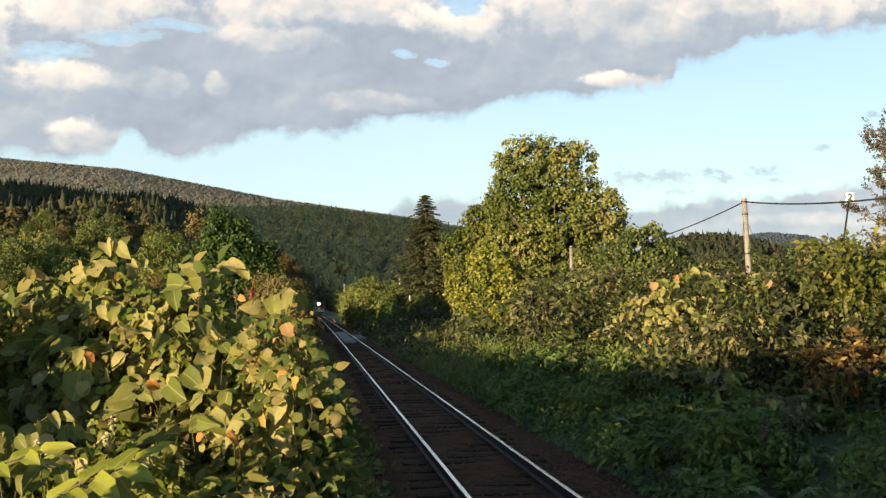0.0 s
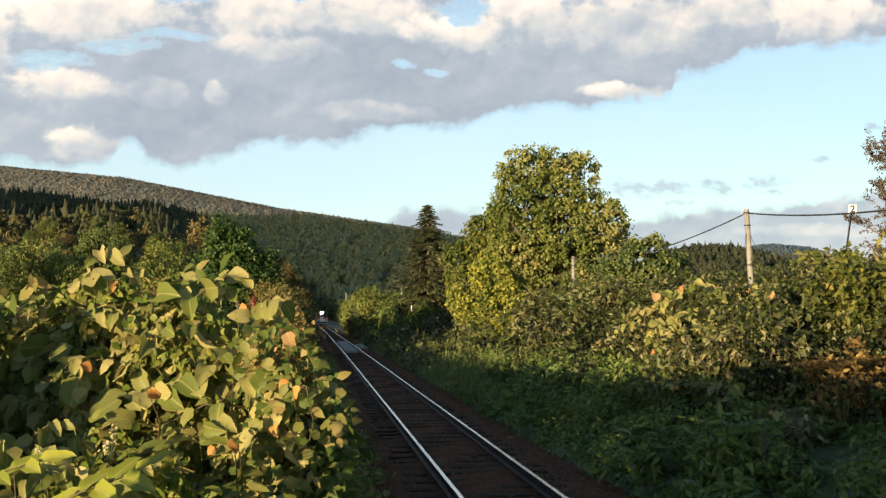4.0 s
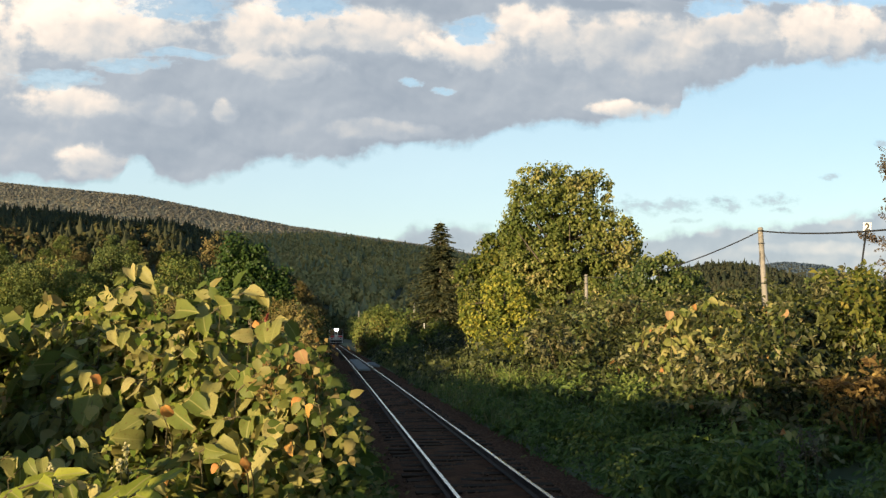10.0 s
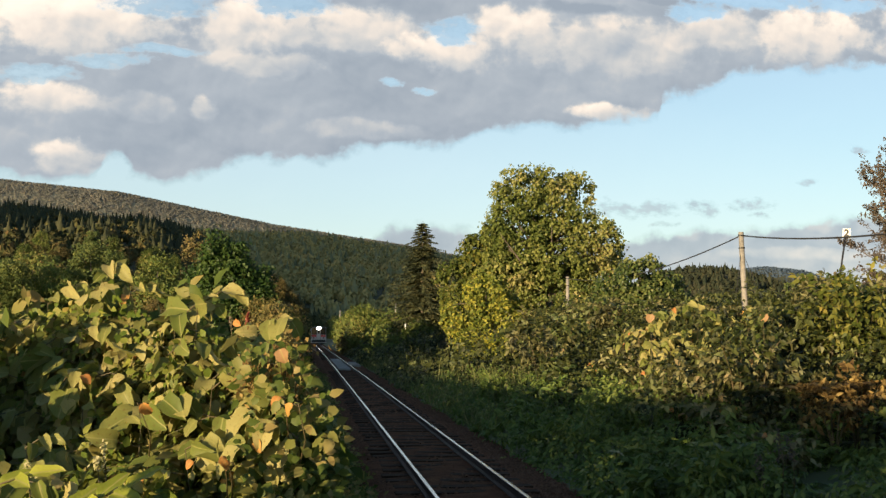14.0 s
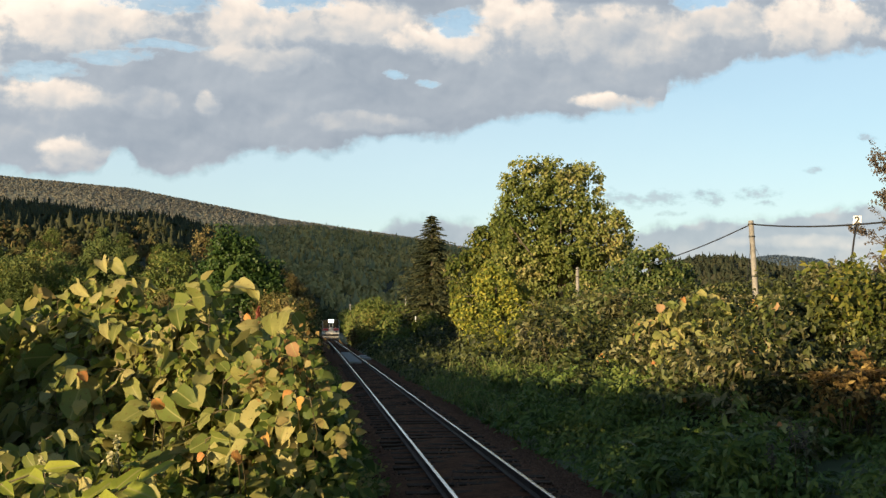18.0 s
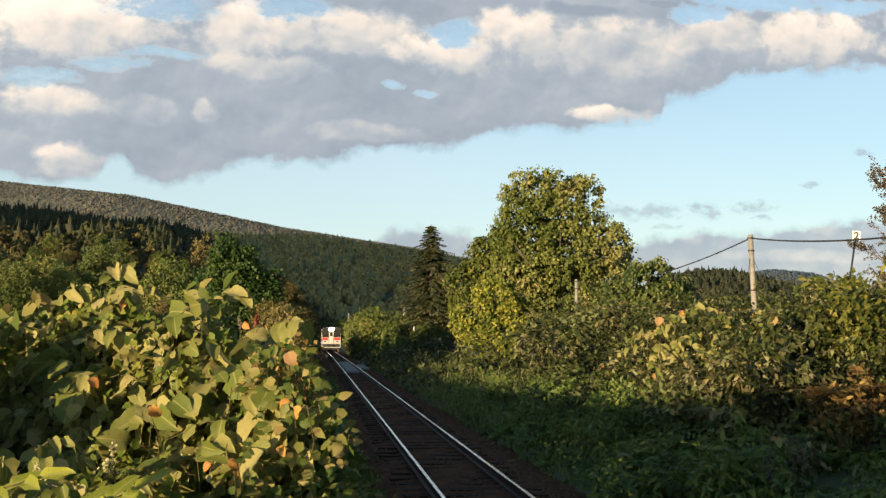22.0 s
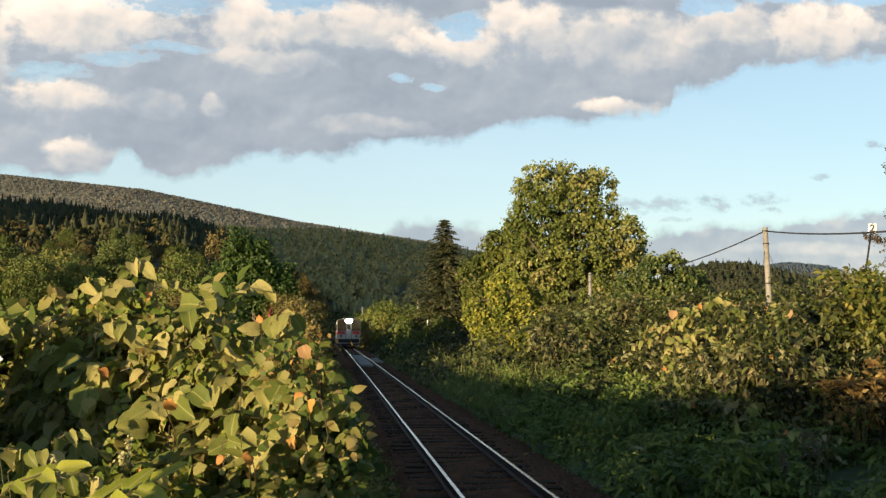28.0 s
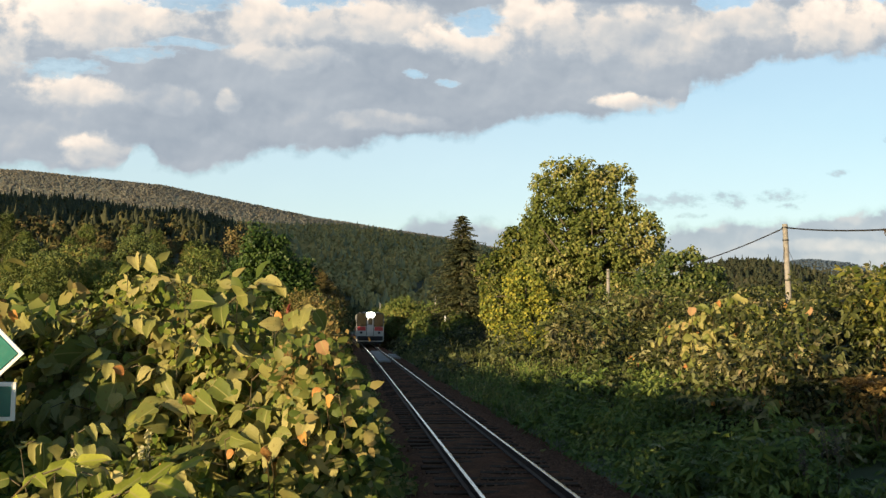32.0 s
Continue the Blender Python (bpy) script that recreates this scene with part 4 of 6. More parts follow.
def trackside_shrubs():
    """Tall shrubs along the sunny side that keep the far track in shade."""
    first = broad_tree("willow_shrub", "tall brownish green shrub beside the track", (-3.2, 84, G), [(0, 0, 3.4, 1.3, 1.3, 1.5), (-0.8, 0, 2.2, 1.3, 1.3, 1.4), (0.7, 0, 2.0, 1.2, 1.2, 1.4)],
                       80, 45, (0.16, 0.3), M_MIXED, 36, 0.08, clump_r=0.5, limbs=1, spread=1.2)
    first["group"] = "trackside shrubs"
    rng = random.Random(37)
    for i in range(15):
        y = 62 + 4.0 * i + rng.uniform(-1, 1)
        copy_thing(first, pose(track_x(y) - rng.uniform(4.2, 5.6), y, G - rng.uniform(0.2, 1.2), 0, 0, rng.uniform(0, 360)))
    russet = broad_tree("russet_shrub", "russet and olive shrub at the end of the hedge", (-1.9, 56, G), [(0, 0, 3.1, 0.8, 1.0, 1.0), (-0.7, 0, 2.3, 0.9, 1.1, 1.2), (0.6, 0, 1.7, 0.8, 1.1, 1.3)],
                        110, 40, (0.10, 0.2), M_STRAW, 38, 0.07, clump_r=0.42, limbs=1, spread=1.2)
    russet["group"] = "trackside shrubs"
    for x, y, z in ((-2.9, 60, 0.5), (-1.5, 66, 0.3), (-2.2, 74, 0.6), (-1.4, 50, -0.9), (-2.6, 84, 0.9), (-2.8, 96, 0.8)):
        copy_thing(russet, pose(x, y, G + z, 0, 0, rng.uniform(0, 360)))
    for x, y, z in ((6.3, 112, 0.6), (7.8, 116, 0.4), (9.2, 108, -0.2), (11.2, 112, 0.2), (7.0, 97, -1.0), (8.8, 100, -0.8), (12.4, 104, -0.2), (6.2, 86, -1.8), (9.6, 88, -1.2), (6.0, 128, 1.2), (7.6, 134, 1.6), (10.5, 130, 1.0), (6.2, 118, 0.0), (5.9, 142, 0.6), (5.6, 158, 0.8), (5.4, 178, 1.0), (5.2, 206, 1.4), (7.0, 190, 1.5), (5.1, 146, 0.2), (5.2, 131, -0.5)):
        copy_thing(first, pose(x, y, G + z, 0, 0, rng.uniform(0, 360)))


trackside_shrubs()


# ---- right-hand bank of scrub ----
def bank_top(x, y):
    """Height of the leafy surface on the far side of the track."""
    d = x - (2.17 - 0.000016 * np.maximum(0, y - 30.0) ** 2)
    h = np.interp(d, [1.5, 2.2, 3.4, 5.0, 6.5, 8.0, 9.6, 12, 16, 30], [-0.45, -0.15, 0.15, 0.5, 0.95, 1.65, 2.4, 2.8, 3.1, 3.3])
    h = h - 0.9 * np.exp(-(((x - 8.3) / 2.1) ** 2 + ((y - 14.2) / 3.0) ** 2)) - 0.6 * np.exp(-(((x - 6.0) / 1.6) ** 2 + ((y - 9.2) / 2.2) ** 2))
    return h + 0.32 * wave(x, y, 0.9, 2.0) * np.clip(d - 1.5, 0, 2) + 0.58 * wave(x, y, 2.3, 5.0) * np.clip(d - 1.5, 0, 1)


def build_bank():
    rng = np.random.default_rng(41)

    def clump(n, per, xr, yr, r, size, mat, name, label, dense=1.0, broad=False, lo=-9, hi=9, sink=0.1):
        """Rounded tufts of leaves standing on the surface."""
        y = yr[0] + (yr[1] - yr[0]) * rng.random(n) ** dense
        c = 2.17 - 0.000016 * np.maximum(0, y - 30.0) ** 2
        x = c + rng.uniform(*xr, n)
        z = bank_top(x, y) - sink
        k = (z > lo + 0.2 * wave(x, y, 2.0)) & (z < hi + 0.25 * wave(x, y, 1.7, 3)) & (x < 0.68 * y + 3)
        cen, rad = np.stack([x, y, z], 1)[k], rng.uniform(*r, k.sum())
        u = unit(rng.normal(0, 1, (len(cen), per, 3)) + np.array([-0.2, -0.3, 0.5]))
        loc = (cen[:, None] + u * rad[:, None, None] * rng.uniform(0.55, 1.15, (len(cen), per, 1)) * np.array([1, 1, 0.9])).reshape(-1, 3)
        m = len(loc)
        zax = unit(u.reshape(-1, 3) * 0.9 + np.array(LIGHTWARD) * 0.55 + rng.normal(0, 0.45, (m, 3)))
        yax = rng.normal(0, 0.8, (m, 3)) + u.reshape(-1, 3) * 0.4 - np.array([0, 0, 0.9])
        yax = unit(yax - zax * (yax * zax).sum(1, keepdims=True))
        rot = np.stack([np.cross(yax, zax), yax, zax], axis=2)
        sc = rng.uniform(*size, (m, 1)) * np.ones((1, 3))
        me = scatter(name, POINT_V if broad else LEAF_V, POINT_F if broad else LEAF_F, rot, loc, sc, mat, broad)
        tagged(new(name, me), label, "undergrowth", kind="stuff")

    def tufts(n, per, xr, yr, r, size, mat, name, label, dense=1.0, lo=-9, hi=9, sink=0.2, leaves=7, wide=1.0):
        """Mounds of leafy shoots with dark hollows between them."""
        y = yr[0] + (yr[1] - yr[0]) * rng.random(n) ** dense
        x = 2.17 - 0.000016 * np.maximum(0, y - 30.0) ** 2 + rng.uniform(*xr, n)
        z = bank_top(x, y) - sink
        k = (z > lo + 0.2 * wave(x, y, 2.0)) & (z < hi + 0.25 * wave(x, y, 1.7, 3)) & (x < 0.66 * y + 2)
        cen, rad = np.stack([x, y, z], 1)[k], rng.uniform(*r, k.sum())
        u = unit(rng.normal(0, 1, (len(cen), per, 3)) * np.array([1, 1, 0.8]) + np.array([-0.35, -0.45, 0.5]))
        base = (cen[:, None] + u * rad[:, None, None] * rng.uniform(0.35, 0.8, (len(cen), per, 1))).reshape(-1, 3)
        out = u.reshape(-1, 3) + np.array([0, 0, 0.45]) + rng.normal(0, 0.35, (len(base), 3))
        me = spray_stuff(name, rng, base, out, np.repeat(rad, per) * rng.uniform(0.5, 0.9, len(base)), leaves, size, mat, wide)
        tagged(new(name, me), label, "undergrowth", kind="stuff")

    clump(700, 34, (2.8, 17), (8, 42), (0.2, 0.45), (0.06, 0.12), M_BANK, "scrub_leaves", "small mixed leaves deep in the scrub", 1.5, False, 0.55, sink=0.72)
    tufts(880, 13, (3.6, 17), (11, 46), (0.32, 0.75), (0.10, 0.22), M_BANK, "scrub_leaves", "sunlit green, yellow and rust scrub leaves", 1.3, 0.25, sink=0.28)
    tufts(420, 12, (2.1, 7.0), (8.5, 30), (0.22, 0.5), (0.11, 0.22), M_LOW, "low_herbs", "shaded long-leaved green herbs beside the ballast", 1.3, -1, 0.75, 0.2, 6, 0.75)
    clump(1300, 30, (1.95, 6.8), (7.5, 40), (0.15, 0.4), (0.05, 0.12), M_LOW, "low_herbs", "shaded dark green herbs beside the ballast", 1.6, False, -1, 0.8)
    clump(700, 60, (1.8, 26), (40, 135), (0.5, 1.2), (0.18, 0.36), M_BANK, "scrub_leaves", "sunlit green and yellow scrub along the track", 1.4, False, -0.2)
    # grass on the verge
    n = 4200
    y = 24 + 66 * rng.random(n) ** 1.2
    x = np.array([track_x(q) for q in y]) + 2.0 + 3.0 * rng.random(n) ** 1.3
    loc = np.stack([x, y, np.maximum(bank_top(x, y) - 0.35, -0.45)], 1)
    a, t = rng.uniform(0, 6.28, n), rng.normal(0, 0.25, n)
    rot = np.zeros((n, 3, 3))
    rot[:, 0, 0] = rot[:, 1, 1] = np.cos(a)
    rot[:, 0, 1], rot[:, 1, 0], rot[:, 2, 2] = -np.sin(a), np.sin(a), 1
    rot[:, 0, 2] = t
    sc = np.stack([np.full(n, 0.5), np.full(n, 0.6), rng.uniform(0.3, 0.75, n)], 1)
    tagged(new("verge_grass", scatter("verge_grass", BLADE_V, BLADE_F, rot, loc, sc, M_GRASS)), "rough green and dry grass beside the ballast", "grass", kind="stuff")
    # dark backing sheet under the scrub; the shade between leaves is in its colour
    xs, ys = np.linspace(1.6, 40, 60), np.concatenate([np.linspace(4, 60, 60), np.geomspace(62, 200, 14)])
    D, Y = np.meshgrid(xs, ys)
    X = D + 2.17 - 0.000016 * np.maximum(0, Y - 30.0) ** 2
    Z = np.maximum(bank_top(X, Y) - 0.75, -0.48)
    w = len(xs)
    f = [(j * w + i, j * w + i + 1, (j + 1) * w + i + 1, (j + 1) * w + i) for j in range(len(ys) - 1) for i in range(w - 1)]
    tagged(new("scrub_backing", mesh_of("scrub_backing", np.stack([X, Y, Z], 2).reshape(-1, 3), f, M_GAPDARK, True)), "dark backing sheet under the scrub, coloured as shade between leaves", "bank", kind="structure")


build_bank()
M_TAN = foliage("tan_leaf", [(0.0, (0.022, 0.028, 0.009)), (0.45, (0.065, 0.062, 0.021)), (0.8, (0.222, 0.215, 0.106)), (1.0, (0.20, 0.115, 0.06))], 0.14, 0.6, "island", 0.8)
M_LIMEGREEN = foliage("fresh_leaf", [(0.0, (0.020, 0.036, 0.007)), (0.5, (0.075, 0.092, 0.017)), (0.85, (0.21, 0.195, 0.042)), (1.0, (0.32, 0.22, 0.06))], 0.2, 0.5, "island", 1.2)
M_OLIVE = foliage("olive_leaf", [(0.0, (0.013, 0.021, 0.006)), (0.5, (0.030, 0.040, 0.011)), (0.85, (0.085, 0.083, 0.026)), (1.0, (0.20, 0.165, 0.06))], 0.14, 0.6, "island", 0.8)


def shrub(base, r, h, leaves, size, mat, seed, label):
    """A many-stemmed bush: thin stems fanning out, and a leafy dome with hollows."""
    rng = np.random.default_rng(seed)
    root = tagged(new("bush"), label, "bush", "bushes on the bank")
    root.location = base
    tips = []
    for i in range(5):
        a = rng.uniform(0, 6.283)
        tip = Vector((math.cos(a) * r * rng.uniform(0.2, 0.8), math.sin(a) * r * rng.uniform(0.2, 0.8), h * rng.uniform(0.75, 1.12)))
        tips.append(tip)
        v, f = tube([(0, 0, -0.4), tip * 0.5 + Vector((0, 0, h * 0.12)), tip], [0.02, 0.013, 0.005], 5)
        part("stem", mesh_of("stem", v, f, M_STEM), root)
    n = leaves
    tip = np.array(tips)[rng.integers(0, 5, n)]
    t = rng.random(n) ** 0.55
    loc = tip * t[:, None] + rng.normal(0, 1, (n, 3)) * np.array([r * 0.30, r * 0.30, h * 0.13])
    loc = loc[:n // 6]
    out = loc * np.array([0.9, 0.9, 0.3]) / r + rng.normal(0, 0.4, loc.shape) + np.array([-0.2, -0.3, 0.55])
    tagged(part("foliage", spray_stuff("foliage", rng, loc, out, rng.uniform(0.22, 0.42, len(loc)) * min(1.3, r + 0.3), 7, size, mat, 1.1), root), kind="stuff")
    return root


def bank_bushes():
    rng = random.Random(43)
    kinds = ((M_TAN, "bush with tan and pinkish autumn leaves"), (M_OLIVE, "olive green bush in the lineside scrub"), (M_BANK, "scrub bush of mixed green and yellow leaves"), (M_LIME, "bright yellow-green bush in the scrub"), (M_DARKGREEN, "deep green leafy bush in the scrub"))
    for i in range(120):
        y = 14 + 44 * rng.random() ** 1.25
        x = 2.17 + rng.uniform(5.2, 15.0)
        if x > 0.62 * y + 1:
            x = 0.62 * y * rng.uniform(0.62, 1.0)
        if x < 6.5 or (x / y > 0.5 and y < 21):
            continue
        q = x / y
        k = 0 if (0.30 < q < 0.44 or q > 0.47) and rng.random() < 0.5 else rng.choice((1, 1, 2, 2, 4, 4, 0)) if q > 0.22 else rng.choice((3, 1, 2, 3))
        r = rng.uniform(0.6, 1.25)
        z = float(bank_top(np.float64(x), np.float64(y)))
        h = min(r * rng.uniform(1.0, 1.6), (1.98 + (0.030 if 0.44 < q < 0.535 else 0.036 if q < 0.44 else 0.07) * y - z + 0.55) / 1.2)
        if h < 0.45:
            continue
        shrub((x, y, z - 0.55), r, h, int(230 * r + 90), (0.11, 0.19) if y < 30 else (0.15, 0.27), kinds[k][0], 600 + i, kinds[k][1])


bank_bushes()
for i, (x, y, z, r) in enumerate(((11.2, 20.3, 1.5, 0.8), (12.0, 20.6, 1.55, 0.7), (11.6, 19.6, 0.9, 1.0))):
    shrub((x, y, z), r, r * 2.0, 620, (0.12, 0.22), M_LIMEGREEN, 730 + i, "tall yellow-green bush on the crest of the bank")
for i, (x, y, r) in enumerate(((8.5, 15.3, 0.6), (9.3, 16.0, 0.7))):
    shrub((x, y, 0.45), r, r * 1.05, 300, (0.08, 0.17), M_DEAD, 720 + i, "withered rust-brown bush on the bank")


# ---- left-hand hedge of knotweed ----
def hedge_top(x, y):
    return np.interp(y, [6, 8, 10, 12, 16, 22, 45, 60, 80], [2.1, 1.9, 1.6, 1.4, 1.3, 1.12, 1.1, 1.4, 2.0]) + np.interp(y, [8, 13], [0.14, 0.42]) * wave(x, y, 1.3, 1.0) - np.clip((x + 0.55) / 0.45, 0, 2) * 0.75


def build_hedge():
    rng = np.random.default_rng(51)

    def lay(n, xr, yr, lo, hi, size, mat, name, label, broad, dense=1.0, lean=LIGHTWARD):
        y = yr[0] + (yr[1] - yr[0]) * rng.random(n) ** dense
        x = rng.uniform(*xr, n)
        top = hedge_top(x, y) + hi
        z = np.where(rng.random(n) < 0.6, top - 0.45 * rng.random(n), lo + (top - lo) * rng.random(n))
        x = x + (track_shift(y))
        tagged(new(name, leaf_stuff(name, rng, np.stack([x, y, z], 1), size, mat, lean, 0.7, broad)), label, "undergrowth", kind="stuff")

    def track_shift(y):
        return -0.000016 * np.maximum(0, y - 30.0) ** 2

    lay(9000, (-4.5, 0.1), (6.2, 16), 0.2, 0.0, (0.10, 0.20), M_VINE, "hedge_leaves", "mixed green hedge leaves behind the knotweed", False)
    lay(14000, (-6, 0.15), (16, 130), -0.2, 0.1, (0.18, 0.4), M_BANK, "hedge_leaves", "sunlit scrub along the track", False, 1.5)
    lay(3500, (-0.15, 0.34), (4.2, 20), -0.35, -0.6, (0.07, 0.15), M_VINE, "hedge_leaves", "trackside vines and herbs", False, 1.3)
    # loose shoots above the hedge, hidden from the eye, added to dapple its shadow
    m = 260
    y = rng.uniform(6.5, 24, m)
    x = rng.uniform(-3.2, -0.4, m)
    base = np.stack([x, y, hedge_top(x, y) - 0.1], 1)
    out = rng.normal(0, 0.35, (m, 3)) + np.array([0, 0, 1.0])
    tagged(new("hedge_shoots", spray_stuff("hedge_shoots", rng, base, out, rng.uniform(0.3, 0.7, m), 9, (0.10, 0.18), M_VINE, 1.2)), "hidden leafy shoots added above the hedge to dapple its shadow", "undergrowth", kind="stuff")
    m = 900
    cy, cx = 6 + 50 * rng.random(m) ** 1.6, 0.1 + 0.95 * rng.random(m) ** 1.2
    h = rng.uniform(0.2, 0.75, m) * np.clip(1.3 - cx, 0.25, 1)
    n = m * 28
    x = np.repeat(cx, 28) + rng.normal(0, 0.09, n)
    y = np.repeat(cy, 28) + rng.normal(0, 0.12, n)
    z = -0.42 + np.repeat(h, 28) * rng.random(n) ** 0.6
    tagged(new("low_herbs", leaf_stuff("low_herbs", rng, np.stack([x, y, z], 1), (0.05, 0.12), M_VINE, spread=0.7)), "weeds and herbs beside the rail", "undergrowth", kind="stuff")
    # dark backing inside the hedge, its colour standing for the shade there
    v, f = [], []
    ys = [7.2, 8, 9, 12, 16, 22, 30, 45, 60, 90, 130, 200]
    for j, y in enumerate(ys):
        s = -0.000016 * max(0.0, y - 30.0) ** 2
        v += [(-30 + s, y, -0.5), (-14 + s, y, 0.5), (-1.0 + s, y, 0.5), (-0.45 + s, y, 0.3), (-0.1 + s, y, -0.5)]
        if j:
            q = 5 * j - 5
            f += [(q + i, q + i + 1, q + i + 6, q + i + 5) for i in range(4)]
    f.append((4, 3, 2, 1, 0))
    tagged(new("hedge_backing", mesh_of("hedge_backing", v, f, M_GAPDARK)), "dark backing sheet inside the hedge, coloured as shade between leaves", "bank", kind="structure")


build_hedge()

def leaf_blade(mat, width, curl, fold, skew, tip):
    """A broad ovate blade with a drawn-out tip, folded along its rib and bent down its length."""
    rows = [(0.0, 0.14), (0.06, 0.32), (0.18, 0.43), (0.38, 0.47), (0.58, 0.44), (0.77, 0.34), (0.91, 0.18), (1.0, 0.02)]
    v, f = [], []
    for t, w in rows:
        w *= width
        drop = -curl * t * t
        for c in (-1, -0.5, 0, 0.5, 1):
            edge = 1 + 0.07 * math.sin(t * 15 + c * 2 + skew * 40)
            v.append((c * w * edge + skew * t * t, t * (1 + tip * 0.1), drop + fold * abs(c) * w + 0.05 * abs(c) * math.sin(t * 10 + c * 3 + skew * 50)))
    for j in range(len(rows) - 1):
        for i in range(4):
            f.append((5 * j + i, 5 * j + i + 1, 5 * j + i + 6, 5 * j + i + 5))
    return mesh_of("leaf", v, f, mat, True)


LEAF_MESHES = [leaf_blade(M_KNOT, *q) for q in ((0.92, 0.22, 0.2, 0.0, 0), (0.8, 0.4, 0.35, 0.06, 1), (0.98, 0.12, 0.1, -0.06, 0), (0.86, 0.55, 0.25, 0.09, 1), (0.72, 0.3, 0.5, -0.1, 1), (0.84, 0.75, 0.4, 0.04, 1), (0.66, 0.45, 0.75, -0.05, 0))]
PEACH_MESH = leaf_blade(foliage("peach_leaf", [(0.0, (0.28, 0.165, 0.08)), (1.0, (0.34, 0.22, 0.11))], 0.2, 0.6, "object", 0.9, 0.5), 1.1, 0.35, 0.25, 0.08, 0)
RUST_MESHES = [leaf_blade(M_RUST, 0.75, 0.7, 0.6, 0.15, 0), leaf_blade(M_RUST, 0.9, 0.3, 0.3, -0.1, 0)]


def knotweed(base, top, leaves, size, seed, rust=0.05):
    """A knotweed stem with alternate heart-shaped leaves; base and top in the world."""
    rng = random.Random(seed)
    root = tagged(new("knotweed"), "tall knotweed with broad yellow-green leaves turning brown", "plant", "knotweed stems")
    root.location = base
    d = Vector(top) - Vector(base)
    pts = [d * s + Vector((rng.uniform(-0.04, 0.04), rng.uniform(-0.04, 0.04), 0)) * (1 if 0 < s < 1 else 0) for s in (0, 0.3, 0.6, 0.85, 1.0)]
    v, f = tube(pts, [0.008, 0.007, 0.005, 0.003, 0.002], 6)
    up, sunny = Vector((0, 0, 1)), Vector((TO_SUN.x, TO_SUN.y, 0))
    shoots, done = max(2, round(leaves / 6)), []
    for j in range(shoots):
        s = 1.0 - 0.72 * (j / shoots) ** 1.1 + rng.uniform(-0.015, 0.0)
        a = 2.4 * j + rng.uniform(-0.5, 0.5)
        out = (Vector((math.cos(a), math.sin(a), 0)) + sunny * 0.35).normalized()
        if -0.25 < top[0] < 0.5:
            out.x = -abs(out.x)
        side = up.cross(out)
        reach = size * rng.uniform(2.0, 3.3) * (0.7 if j == 0 else 1.0) * (0.12 if leaves < 4 else 1.0)
        lift = rng.uniform(0.9, 1.4) if j == 0 else rng.uniform(0.15, 0.7)
        p0 = d * s

        def along(t):
            return p0 + (out * t + up * (lift * t - (0.4 * lift + 0.4) * t * t)) * reach

        w, g = tube([along(0), along(0.5), along(1)], [0.004, 0.003, 0.0015], 5, len(v))
        v, f = v + w, f + g
        k = leaves // shoots
        for i in range(k):
            t = (i + 0.9) / k
            sgn = 0 if i == k - 1 else (1 if i % 2 else -1)
            run = (out + up * (lift - (0.8 * lift + 0.8) * t)).normalized()
            y = (run * 0.6 + side * sgn * 0.85 - up * rng.uniform(0.15, 0.95) + Vector([rng.gauss(0, 0.2) for _ in range(3)])).normalized()
            n = up * rng.uniform(0.25, 0.8) + out * rng.uniform(0.1, 0.6) + TO_SUN * rng.uniform(0.1, 1.2) + side * sgn * 0.25 + Vector([rng.gauss(0, 0.32) for _ in range(3)])
            n = (n - y * n.dot(y)).normalized()
            m = Matrix((y.cross(n), y, n)).transposed().to_4x4()
            q = size * rng.choice((0.55, 0.75, 0.9, 1.0, 1.1)) * rng.uniform(0.85, 1.15) * (0.6 if t > 0.95 and j else 1.0)
            old = rng.random() < rust
            done.append((along(t) + side * sgn * 0.01, m, q * (0.6 if old else 1.0), old))
    part("stem", mesh_of("stem", v, f, M_STEM, True), root)
    for p, m, k, old in done:
        part("leaf", rng.choice(RUST_MESHES if old else LEAF_MESHES), root, "withered orange-brown leaf" if old else "",
             Matrix.Translation(p) @ m @ Matrix.Scale(k, 4))
    return root


KNOTWEEDS, BANKWEEDS = [], []


